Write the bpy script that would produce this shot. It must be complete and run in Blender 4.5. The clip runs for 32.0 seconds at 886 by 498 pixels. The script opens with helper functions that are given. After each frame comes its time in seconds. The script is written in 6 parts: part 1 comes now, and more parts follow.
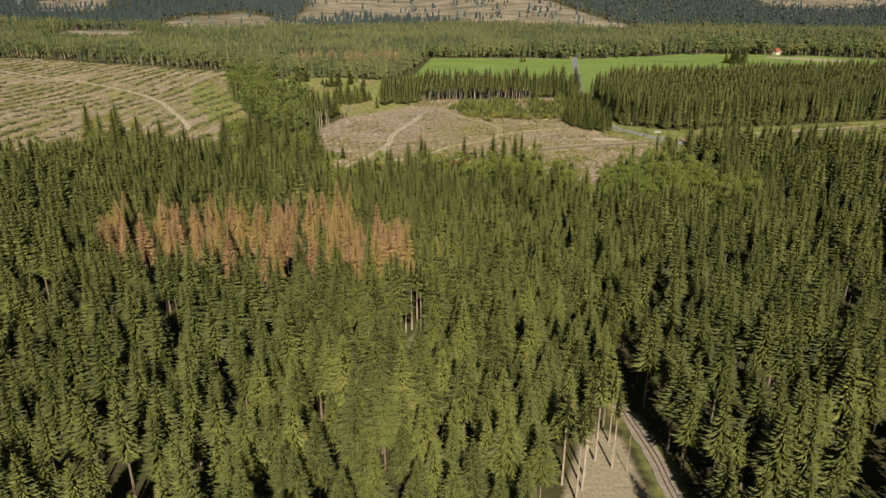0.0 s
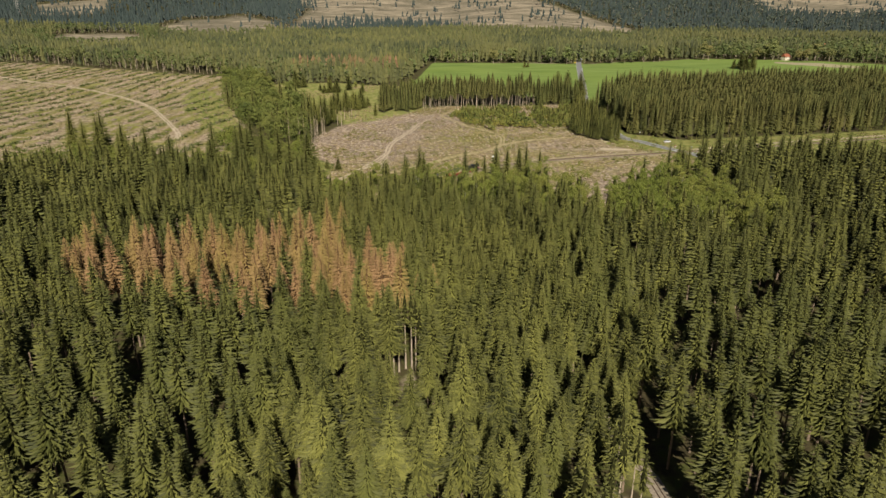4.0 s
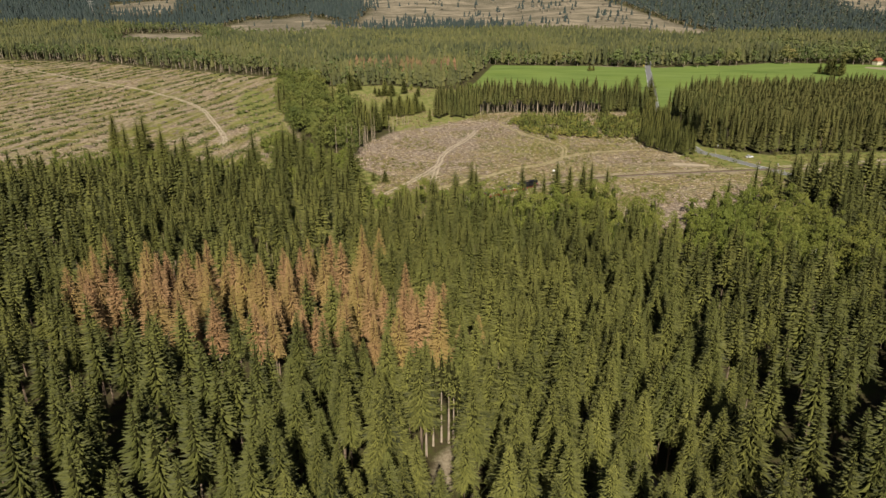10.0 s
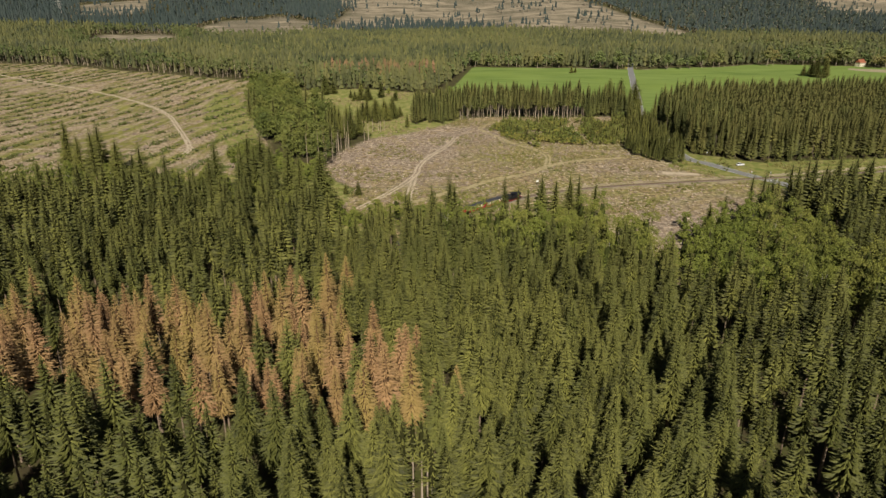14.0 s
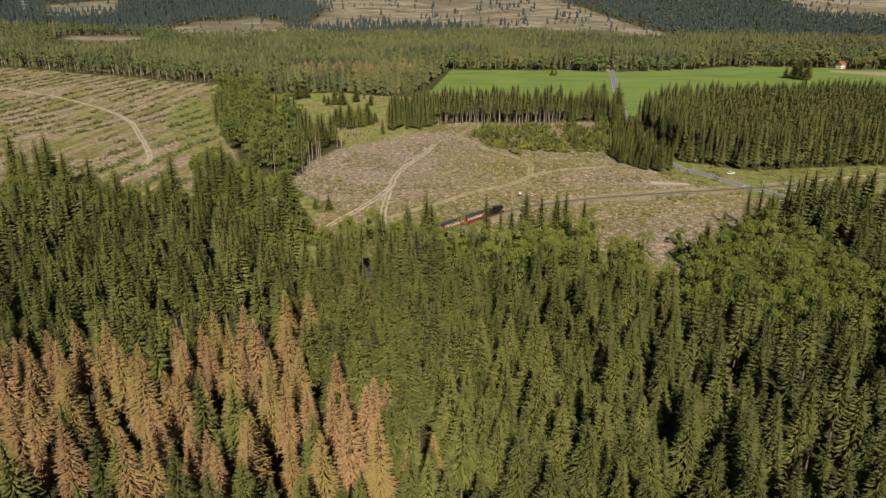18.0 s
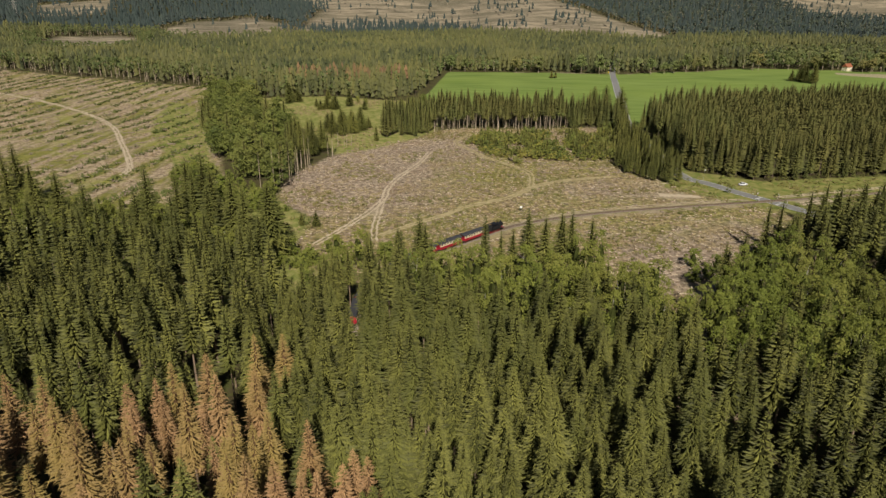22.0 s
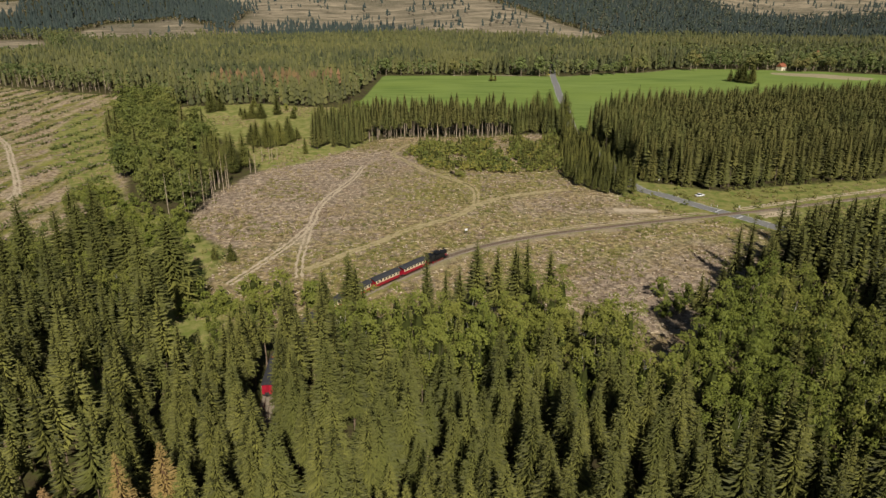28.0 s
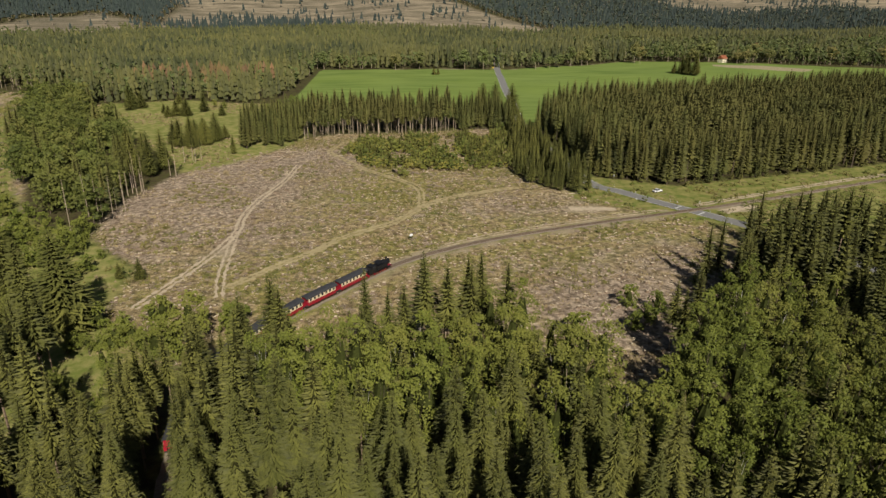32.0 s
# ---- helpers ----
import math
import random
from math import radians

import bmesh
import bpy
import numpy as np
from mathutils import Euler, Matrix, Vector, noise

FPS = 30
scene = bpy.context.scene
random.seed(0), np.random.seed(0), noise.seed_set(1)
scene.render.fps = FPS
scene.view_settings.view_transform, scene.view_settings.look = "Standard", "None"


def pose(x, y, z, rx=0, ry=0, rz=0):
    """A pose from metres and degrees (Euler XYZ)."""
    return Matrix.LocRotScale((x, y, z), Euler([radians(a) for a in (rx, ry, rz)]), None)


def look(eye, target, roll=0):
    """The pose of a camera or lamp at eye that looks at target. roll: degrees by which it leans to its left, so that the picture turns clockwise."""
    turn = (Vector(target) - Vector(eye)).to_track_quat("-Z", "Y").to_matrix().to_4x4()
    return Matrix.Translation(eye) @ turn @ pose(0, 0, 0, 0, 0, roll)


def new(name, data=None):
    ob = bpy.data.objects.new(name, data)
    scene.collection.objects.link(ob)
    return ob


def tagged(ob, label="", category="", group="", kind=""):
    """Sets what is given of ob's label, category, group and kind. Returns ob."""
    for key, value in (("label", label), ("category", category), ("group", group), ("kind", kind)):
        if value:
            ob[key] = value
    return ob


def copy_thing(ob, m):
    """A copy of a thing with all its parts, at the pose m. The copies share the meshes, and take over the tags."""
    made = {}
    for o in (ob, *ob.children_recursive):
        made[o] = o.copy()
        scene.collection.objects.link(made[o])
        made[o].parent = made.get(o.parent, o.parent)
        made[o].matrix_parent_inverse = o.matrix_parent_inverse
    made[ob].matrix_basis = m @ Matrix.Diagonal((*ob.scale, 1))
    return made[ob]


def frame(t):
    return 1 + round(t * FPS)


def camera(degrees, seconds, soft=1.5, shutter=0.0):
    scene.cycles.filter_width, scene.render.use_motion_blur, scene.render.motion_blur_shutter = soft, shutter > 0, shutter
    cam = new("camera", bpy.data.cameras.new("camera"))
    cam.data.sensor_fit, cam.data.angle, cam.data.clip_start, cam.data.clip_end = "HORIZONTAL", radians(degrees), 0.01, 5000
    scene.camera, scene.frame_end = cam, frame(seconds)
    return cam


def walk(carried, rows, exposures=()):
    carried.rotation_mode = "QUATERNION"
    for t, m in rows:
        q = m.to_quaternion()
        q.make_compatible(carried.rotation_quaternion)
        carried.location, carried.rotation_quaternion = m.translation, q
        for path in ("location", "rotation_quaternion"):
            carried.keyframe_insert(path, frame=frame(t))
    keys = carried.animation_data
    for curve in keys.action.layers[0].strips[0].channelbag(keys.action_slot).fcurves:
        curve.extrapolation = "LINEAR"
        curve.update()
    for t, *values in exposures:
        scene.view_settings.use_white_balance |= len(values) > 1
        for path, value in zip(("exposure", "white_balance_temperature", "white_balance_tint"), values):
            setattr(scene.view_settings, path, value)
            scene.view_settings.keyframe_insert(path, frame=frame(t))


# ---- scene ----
cam = camera(67.37, 32.0)

PATH = [
    (0.0, pose(0.00, 0.00, 86.88, 68.45, 0, 1.27) @ pose(0, 0, 0, 0, 0, -0.02)),
    (0.5, pose(0.08, 2.36, 86.83, 68.47, 0, 1.31) @ pose(0, 0, 0, 0, 0, -0.01)),
    (1.0, pose(0.16, 4.73, 86.79, 68.51, 0, 1.34) @ pose(0, 0, 0, 0, 0, 0.00)),
    (1.5, pose(0.23, 7.09, 86.74, 68.53, 0, 1.37) @ pose(0, 0, 0, 0, 0, 0.01)),
    (2.0, pose(0.31, 9.46, 86.70, 68.56, 0, 1.40) @ pose(0, 0, 0, 0, 0, 0.02)),
    (2.5, pose(0.39, 11.82, 86.65, 68.62, 0, 1.43) @ pose(0, 0, 0, 0, 0, 0.03)),
    (3.0, pose(0.47, 14.19, 86.61, 68.68, 0, 1.44) @ pose(0, 0, 0, 0, 0, 0.05)),
    (3.5, pose(0.55, 16.56, 86.56, 68.71, 0, 1.44) @ pose(0, 0, 0, 0, 0, 0.06)),
    (5.5, pose(0.86, 26.07, 86.37, 68.84, 0, 1.74) @ pose(0, 0, 0, 0, 0, 0.10)),
    (6.0, pose(0.94, 28.48, 86.32, 68.85, 0, 2.17) @ pose(0, 0, 0, 0, 0, 0.11)),
    (6.5, pose(1.02, 30.90, 86.26, 68.86, 0, 2.66) @ pose(0, 0, 0, 0, 0, 0.07)),
    (7.0, pose(1.10, 33.35, 86.21, 68.86, 0, 3.17) @ pose(0, 0, 0, 0, 0, 0.04)),
    (7.5, pose(1.17, 35.81, 86.15, 68.85, 0, 3.69) @ pose(0, 0, 0, 0, 0, 0.01)),
    (8.0, pose(1.23, 38.30, 86.10, 68.84, 0, 4.25) @ pose(0, 0, 0, 0, 0, -0.02)),
    (8.5, pose(1.28, 40.80, 86.05, 68.82, 0, 4.83) @ pose(0, 0, 0, 0, 0, -0.06)),
    (9.0, pose(1.31, 43.34, 86.01, 68.79, 0, 5.44) @ pose(0, 0, 0, 0, 0, -0.09)),
    (9.5, pose(1.32, 45.90, 85.99, 68.77, 0, 6.04) @ pose(0, 0, 0, 0, 0, -0.08)),
    (10.0, pose(1.31, 48.49, 85.97, 68.75, 0, 6.63) @ pose(0, 0, 0, 0, 0, -0.07)),
    (10.5, pose(1.29, 51.10, 85.97, 68.75, 0, 7.19) @ pose(0, 0, 0, 0, 0, -0.06)),
    (11.0, pose(1.26, 53.72, 85.96, 68.74, 0, 7.64) @ pose(0, 0, 0, 0, 0, -0.05)),
    (11.5, pose(1.22, 56.34, 85.96, 68.73, 0, 7.80) @ pose(0, 0, 0, 0, 0, -0.04)),
    (12.0, pose(1.17, 58.97, 85.96, 68.73, 0, 7.81) @ pose(0, 0, 0, 0, 0, -0.03)),
    (12.5, pose(1.13, 61.59, 85.95, 68.74, 0, 7.36) @ pose(0, 0, 0, 0, 0, -0.01)),
    (13.0, pose(1.07, 64.21, 85.94, 68.75, 0, 5.90) @ pose(0, 0, 0, 0, 0, -0.00)),
    (13.5, pose(1.01, 66.83, 85.93, 68.76, 0, 5.14) @ pose(0, 0, 0, 0, 0, 0.01)),
    (14.0, pose(0.95, 69.44, 85.90, 68.77, 0, 4.98) @ pose(0, 0, 0, 0, 0, 0.02)),
    (14.5, pose(0.88, 72.05, 85.88, 68.76, 0, 4.95) @ pose(0, 0, 0, 0, 0, 0.04)),
    (16.5, pose(0.58, 82.46, 85.76, 68.81, 0, 3.87) @ pose(0, 0, 0, 0, 0, 0.09)),
    (17.0, pose(0.51, 85.06, 85.74, 68.81, 0, 3.60) @ pose(0, 0, 0, 0, 0, 0.11)),
    (17.5, pose(0.44, 87.65, 85.71, 68.82, 0, 3.33) @ pose(0, 0, 0, 0, 0, 0.12)),
    (18.0, pose(0.37, 90.23, 85.69, 68.83, 0, 3.16) @ pose(0, 0, 0, 0, 0, 0.13)),
    (18.5, pose(0.31, 92.79, 85.69, 68.83, 0, 3.12) @ pose(0, 0, 0, 0, 0, 0.15)),
    (19.0, pose(0.26, 95.33, 85.69, 68.83, 0, 3.11) @ pose(0, 0, 0, 0, 0, 0.16)),
    (19.5, pose(0.22, 97.84, 85.70, 68.83, 0, 3.12) @ pose(0, 0, 0, 0, 0, 0.17)),
    (20.0, pose(0.18, 100.34, 85.73, 68.82, 0, 3.12) @ pose(0, 0, 0, 0, 0, 0.17)),
    (20.5, pose(0.15, 102.81, 85.77, 68.82, 0, 3.13) @ pose(0, 0, 0, 0, 0, 0.18)),
    (21.0, pose(0.13, 105.28, 85.81, 68.82, 0, 3.14) @ pose(0, 0, 0, 0, 0, 0.18)),
    (21.5, pose(0.11, 107.75, 85.85, 68.82, 0, 3.09) @ pose(0, 0, 0, 0, 0, 0.19)),
    (22.0, pose(0.09, 110.22, 85.90, 68.83, 0, 2.94) @ pose(0, 0, 0, 0, 0, 0.20)),
    (22.5, pose(0.07, 112.71, 85.95, 68.83, 0, 2.71) @ pose(0, 0, 0, 0, 0, 0.20)),
    (23.0, pose(0.05, 115.22, 85.99, 68.84, 0, 2.38) @ pose(0, 0, 0, 0, 0, 0.21)),
    (23.5, pose(0.04, 117.76, 86.03, 68.84, 0, 1.95) @ pose(0, 0, 0, 0, 0, 0.18)),
    (24.0, pose(0.04, 120.34, 86.05, 68.84, 0, 1.41) @ pose(0, 0, 0, 0, 0, 0.15)),
    (24.5, pose(0.07, 122.96, 86.05, 68.83, 0, 0.86) @ pose(0, 0, 0, 0, 0, 0.12)),
    (25.0, pose(0.12, 125.62, 86.02, 68.84, 0, 0.39) @ pose(0, 0, 0, 0, 0, 0.09)),
    (25.5, pose(0.19, 128.32, 85.94, 68.84, 0, -0.02) @ pose(0, 0, 0, 0, 0, 0.11)),
    (27.5, pose(0.78, 139.50, 85.14, 68.91, 0, -1.96) @ pose(0, 0, 0, 0, 0, 0.19)),
    (28.0, pose(1.00, 142.38, 84.75, 68.94, 0, -2.27) @ pose(0, 0, 0, 0, 0, 0.21)),
    (28.5, pose(1.25, 145.30, 84.25, 68.95, 0, -2.96) @ pose(0, 0, 0, 0, 0, 0.23)),
    (29.0, pose(1.54, 148.24, 83.67, 68.94, 0, -4.13) @ pose(0, 0, 0, 0, 0, 0.26)),
    (29.5, pose(1.84, 151.22, 83.02, 68.90, 0, -4.96) @ pose(0, 0, 0, 0, 0, 0.28)),
    (30.0, pose(2.16, 154.20, 82.32, 68.87, 0, -5.16) @ pose(0, 0, 0, 0, 0, 0.31)),
    (30.5, pose(2.48, 157.20, 81.59, 68.83, 0, -5.35) @ pose(0, 0, 0, 0, 0, 0.33)),
    (31.0, pose(2.81, 160.20, 80.85, 68.77, 0, -5.93) @ pose(0, 0, 0, 0, 0, 0.36)),
    (31.5, pose(3.15, 163.20, 80.11, 68.72, 0, -6.65) @ pose(0, 0, 0, 0, 0, 0.38)),
    (32.0, pose(3.48, 166.21, 79.37, 68.68, 0, -7.14) @ pose(0, 0, 0, 0, 0, 0.40)),
]

walk(cam, PATH, [(0.0, 0.19), (8.0, 0.15), (16.0, 0.04), (25.0, -0.04), (32.0, -0.11)])

# ---- light ----
SUN_TURN, SUN_UP = radians(7.5), radians(38)
SUN_WAY = Vector((math.sin(SUN_TURN) * math.cos(SUN_UP), -math.cos(SUN_TURN) * math.cos(SUN_UP), math.sin(SUN_UP)))
world = bpy.data.worlds.new("world")
scene.world = world
world.use_nodes = True
wn = world.node_tree
sky = wn.nodes.new("ShaderNodeTexSky")
sky.sky_type, sky.sun_disc = "NISHITA", False
sky.sun_elevation, sky.sun_rotation = SUN_UP, math.pi - SUN_TURN
sky.air_density, sky.dust_density = 1.0, 1.0
wn.links.new(sky.outputs[0], wn.nodes["Background"].inputs[0])
wn.nodes["Background"].inputs[1].default_value = 0.034
sun = new("sun", bpy.data.lights.new("sun", "SUN"))
sun.data.energy, sun.data.angle, sun.data.color = 5.4, radians(0.6), (1.0, 0.935, 0.84)
sun.matrix_world = look(SUN_WAY * 500, (0, 0, 0))
scene.view_settings.exposure = 0.0


# ---- materials ----
def rgba(c):
    return (c[0], c[1], c[2], 1.0)


def material(name, rough=0.8, spec=0.3, metal=0.0):
    mt = bpy.data.materials.new(name)
    mt.use_nodes = True
    b = mt.node_tree.nodes["Principled BSDF"]
    b.inputs["Roughness"].default_value = rough
    b.inputs["Specular IOR Level"].default_value = spec
    b.inputs["Metallic"].default_value = metal
    return mt, mt.node_tree, b


def node(nt, kind, **inputs):
    n = nt.nodes.new(kind)
    for k, v in inputs.items():
        n.inputs[k].default_value = v
    return n


def mix(nt, fac, a, b, mode="MIX"):
    """A colour mix; each of the three may be a value or a socket."""
    n = nt.nodes.new("ShaderNodeMix")
    n.data_type, n.blend_type = "RGBA", mode
    for i, v in ((0, fac), (6, a), (7, b)):
        if isinstance(v, bpy.types.NodeSocket):
            nt.links.new(v, n.inputs[i])
        else:
            n.inputs[i].default_value = v if i == 0 else rgba(v)
    return n.outputs[2]


def calc(nt, op, a, b=0.0, clamp=False):
    n = nt.nodes.new("ShaderNodeMath")
    n.operation, n.use_clamp = op, clamp
    for i, v in enumerate((a, b)):
        if isinstance(v, bpy.types.NodeSocket):
            nt.links.new(v, n.inputs[i])
        else:
            n.inputs[i].default_value = v
    return n.outputs[0]


def span(nt, v, lo, hi):
    n = nt.nodes.new("ShaderNodeMapRange")
    n.inputs[1].default_value, n.inputs[2].default_value = lo, hi
    nt.links.new(v, n.inputs[0])
    return n.outputs[0]


def grain(nt, scale, detail=4.0, rough=0.6, stretch=None):
    co = nt.nodes.new("ShaderNodeNewGeometry").outputs["Position"]
    if stretch:
        mp = nt.nodes.new("ShaderNodeMapping")
        mp.inputs["Rotation"].default_value = (0, 0, stretch[3])
        mp.inputs["Scale"].default_value = stretch[:3]
        nt.links.new(co, mp.inputs["Vector"])
        co = mp.outputs[0]
    n = node(nt, "ShaderNodeTexNoise", Scale=scale, Detail=detail, Roughness=rough)
    nt.links.new(co, n.inputs["Vector"])
    return n.outputs["Fac"]


def attr(nt, name):
    n = nt.nodes.new("ShaderNodeAttribute")
    n.attribute_name = name
    return n.outputs["Fac"]


def plain(name, c, rough=0.7, spec=0.3, metal=0.0, vary=0.25, scale=3.0, bump=0.0):
    """One colour with stains and wear at two scales."""
    mt, nt, b = material(name, rough, spec, metal)
    dark = [v * (1 - vary) for v in c]
    col = mix(nt, span(nt, grain(nt, scale, 6), 0.3, 0.7), dark, c)
    col = mix(nt, calc(nt, "MULTIPLY", span(nt, grain(nt, scale * 9, 3), 0.45, 0.75), vary), col, [v * 0.6 for v in c])
    nt.links.new(col, b.inputs["Base Color"])
    if bump:
        bp = node(nt, "ShaderNodeBump", Strength=bump, Distance=0.05)
        nt.links.new(grain(nt, scale * 6, 4), bp.inputs["Height"])
        nt.links.new(bp.outputs[0], b.inputs["Normal"])
    return mt


def foliage(name, low, high, odd, single, odd_share=0.1, patch=0.02):
    """Leaves or needles: each spray takes its own shade, each tree its own tint, and stands differ over tens of metres."""
    mt, nt, b = material(name, 0.65, 0.2)
    b.inputs["Diffuse Roughness"].default_value = 1.0
    geo = nt.nodes.new("ShaderNodeNewGeometry")
    spray = geo.outputs["Random Per Island"]
    tree = nt.nodes.new("ShaderNodeObjectInfo").outputs["Random"] if single else attr(nt, "tint")
    f = calc(nt, "ADD", calc(nt, "MULTIPLY", spray, 0.54), calc(nt, "MULTIPLY", tree, 0.46))
    col = mix(nt, f, low, high)
    col = mix(nt, calc(nt, "MULTIPLY", span(nt, grain(nt, patch, 2), 0.42, 0.62), 0.55), col, odd)
    col = mix(nt, calc(nt, "GREATER_THAN", tree, 1.0 - odd_share), col, mix(nt, 0.6, col, odd))
    nt.links.new(col, b.inputs["Base Color"])
    thin = node(nt, "ShaderNodeBsdfTranslucent")
    nt.links.new(mix(nt, 0.5, col, [min(1, v * 1.5) for v in high]), thin.inputs["Color"])
    both = node(nt, "ShaderNodeMixShader", Fac=0.03)
    nt.links.new(b.outputs[0], both.inputs[1])
    nt.links.new(thin.outputs[0], both.inputs[2])
    nt.links.new(both.outputs[0], nt.nodes["Material Output"].inputs["Surface"])
    return mt


SPRUCE = [(0.014, 0.018, 0.005), (0.235, 0.228, 0.054), (0.074, 0.082, 0.021)]
DEAD = [(0.19, 0.108, 0.046), (0.47, 0.288, 0.138), (0.24, 0.185, 0.048)]
BROAD = [(0.068, 0.090, 0.014), (0.190, 0.210, 0.038), (0.20, 0.195, 0.042)]
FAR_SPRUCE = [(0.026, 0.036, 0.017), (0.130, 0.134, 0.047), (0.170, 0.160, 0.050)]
# darker and bluer than the near spruces: distance haze painted into the colour
HAZY_SPRUCE = [(0.024, 0.036, 0.036), (0.066, 0.084, 0.066), (0.046, 0.064, 0.056)]
M_SPRUCE, M_SPRUCE_ONE = (foliage("spruce_needles" + s, *SPRUCE, bool(s)) for s in ("", "_single"))
M_DEAD, M_DEAD_ONE = (foliage("dead_needles" + s, *DEAD, bool(s), 0.34, 0.05) for s in ("", "_single"))
M_BROAD, M_BROAD_ONE = (foliage("broad_leaves" + s, *BROAD, bool(s)) for s in ("", "_single"))
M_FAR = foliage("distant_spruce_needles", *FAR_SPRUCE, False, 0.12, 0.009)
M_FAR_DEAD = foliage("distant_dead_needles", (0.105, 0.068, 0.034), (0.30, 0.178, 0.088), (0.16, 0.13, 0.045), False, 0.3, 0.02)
M_HAZY_HILL = foliage("hazy_hillside_needles", *HAZY_SPRUCE, False, 0.1, 0.006)
M_OLD, M_OLD_ONE = (foliage("old_spruce_needles" + s, (0.036, 0.045, 0.014), (0.200, 0.202, 0.054), (0.155, 0.138, 0.040), bool(s), 0.2, 0.03) for s in ("", "_single"))
# inner twigs whose dark colour holds the shade between the boughs
M_TWIG_SHADE = plain("shaded_inner_twigs", (0.038, 0.038, 0.012), 0.95, 0.05, vary=0.5, scale=1.5)
M_DRY_TWIG = plain("dry_inner_twigs", (0.16, 0.095, 0.048), 0.95, 0.05, vary=0.5, scale=1.5)
# darker copy of the bark, with the wood's shade put into its colour
M_DIM_BARK = plain("shaded_bark", (0.17, 0.13, 0.095), 0.9, 0.1, vary=0.4, scale=1.0)
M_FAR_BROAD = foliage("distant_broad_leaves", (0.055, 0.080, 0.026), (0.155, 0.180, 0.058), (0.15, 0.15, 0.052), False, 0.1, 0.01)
# bluish, darkened leaf colour with haze and cloud shade painted in
M_HAZY_LEAF = foliage("hazy_hillside_leaves", (0.030, 0.044, 0.034), (0.096, 0.118, 0.076), (0.088, 0.096, 0.064), False, 0.1, 0.008)
# dark colour that stands for the shade inside leafy crowns
M_LEAF_SHADE = plain("inner_crown_shade", (0.060, 0.070, 0.018), 0.95, 0.05, vary=0.5, scale=1.5)
M_BRUSH = foliage("young_growth_leaves", (0.090, 0.112, 0.020), (0.275, 0.270, 0.050), (0.27, 0.225, 0.055), False, 0.2, 0.05)
M_BARK = plain("spruce_bark", (0.30, 0.22, 0.15), 0.9, 0.1, vary=0.45, scale=1.2)
M_PALE_BARK = plain("pale_dry_bark", (0.50, 0.40, 0.29), 0.9, 0.1, vary=0.35, scale=1.0)
M_EDGE_LEAF = foliage("pale_leaves", (0.085, 0.112, 0.034), (0.215, 0.245, 0.080), (0.24, 0.19, 0.065), True, 0.2)
M_COPSE = foliage("copse_leaves", (0.036, 0.052, 0.012), (0.185, 0.205, 0.045), (0.17, 0.170, 0.042), False, 0.2, 0.03)
M_BIRCH = plain("birch_bark", (0.62, 0.58, 0.50), 0.8, 0.1, vary=0.5, scale=1.5)

# ---- plan of the land: outlines in metres ----
CUT = [(-90, 392), (-91, 405), (-90, 436), (-82, 468), (-74, 487), (-59, 509), (-38, 524), (-25, 551), (-9, 563), (30, 562), (57, 565),
       (79, 563), (94, 545), (90, 446), (94, 423), (105, 432), (112, 415), (124, 397), (135, 375), (128, 345), (108, 315), (60, 262), (40, 285),
       (-10, 290), (-48, 298), (-65, 330), (-67, 350), (-66, 362), (-78, 376)]
LEFT_CUT = [(-1200, 250), (-300, 268), (-222, 285), (-205, 372), (-150, 368), (-120, 385), (-112, 392), (-140, 460), (-165, 529), (-195, 605),
            (-222, 690), (-240, 722), (-300, 733), (-376, 776), (-454, 803), (-547, 837), (-640, 842), (-1300, 900)]
FIELD = [(-52, 680), (-44, 696), (-39, 767), (-33, 843), (14, 853), (78, 845), (140, 838), (220, 863), (271, 889), (322, 919), (360, 905), (410, 880), (466, 863), (580, 815),
         (540, 740), (300, 600), (118, 560), (100, 590), (0, 640)]
MEADOW = [(-190, 640), (-187, 672), (-150, 680), (-131, 688), (-80, 672), (-40, 660), (-20, 600), (-30, 540), (-42, 518), (-62, 490), (-78, 474),
          (-112, 540), (-150, 600)]
BRUSH = [(-7, 506), (-1, 527), (7, 539), (29, 542), (52, 545), (74, 555), (92, 566), (84, 516), (73, 470), (59, 468), (45, 467), (34, 464), (23, 455), (16, 471), (3, 483)]
VERGE = [(92, 421), (103, 448), (118, 441), (138, 428), (167, 435), (243, 452), (420, 500), (420, 470), (243, 424), (182, 404), (150, 380), (128, 388)]
WEST_GRASS = [(-222, 275), (-205, 372), (-150, 368), (-112, 398), (-91, 405), (-90, 392), (-78, 376), (-66, 362), (-65, 330), (-46, 300), (-50, 276), (-180, 270)]
EAST_GRASS = [(140, 372), (158, 356), (190, 348), (262, 330), (540, 336), (540, 520), (243, 424), (182, 406), (150, 392)]
NEAR_WOOD = [(-520, 20), (-520, 262), (-300, 270), (-232, 278), (-222, 345), (-215, 362), (-180, 366), (-140, 348), (-98, 345), (-67, 318), (-48, 294), (-36, 288),
             (-8, 292), (5, 292), (15, 306), (38, 308), (46, 282), (56, 266), (63, 272), (67, 288), (73, 297), (86, 301), (97, 314), (106, 324), (130, 345), (158, 352), (190, 345), (215, 332),
             (262, 326), (520, 330), (520, 20)]
DEAD_PATCH = [(-120, 206), (-112, 200), (-107, 182), (-93, 168), (-72, 170), (-60, 175), (-47, 172), (-29, 168), (-14, 170), (-4, 174), (-4, 191), (-29, 196), (-34, 204), (-38, 226), (-47, 227), (-53, 218),
              (-58, 206), (-68, 203), (-81, 205), (-100, 209)]
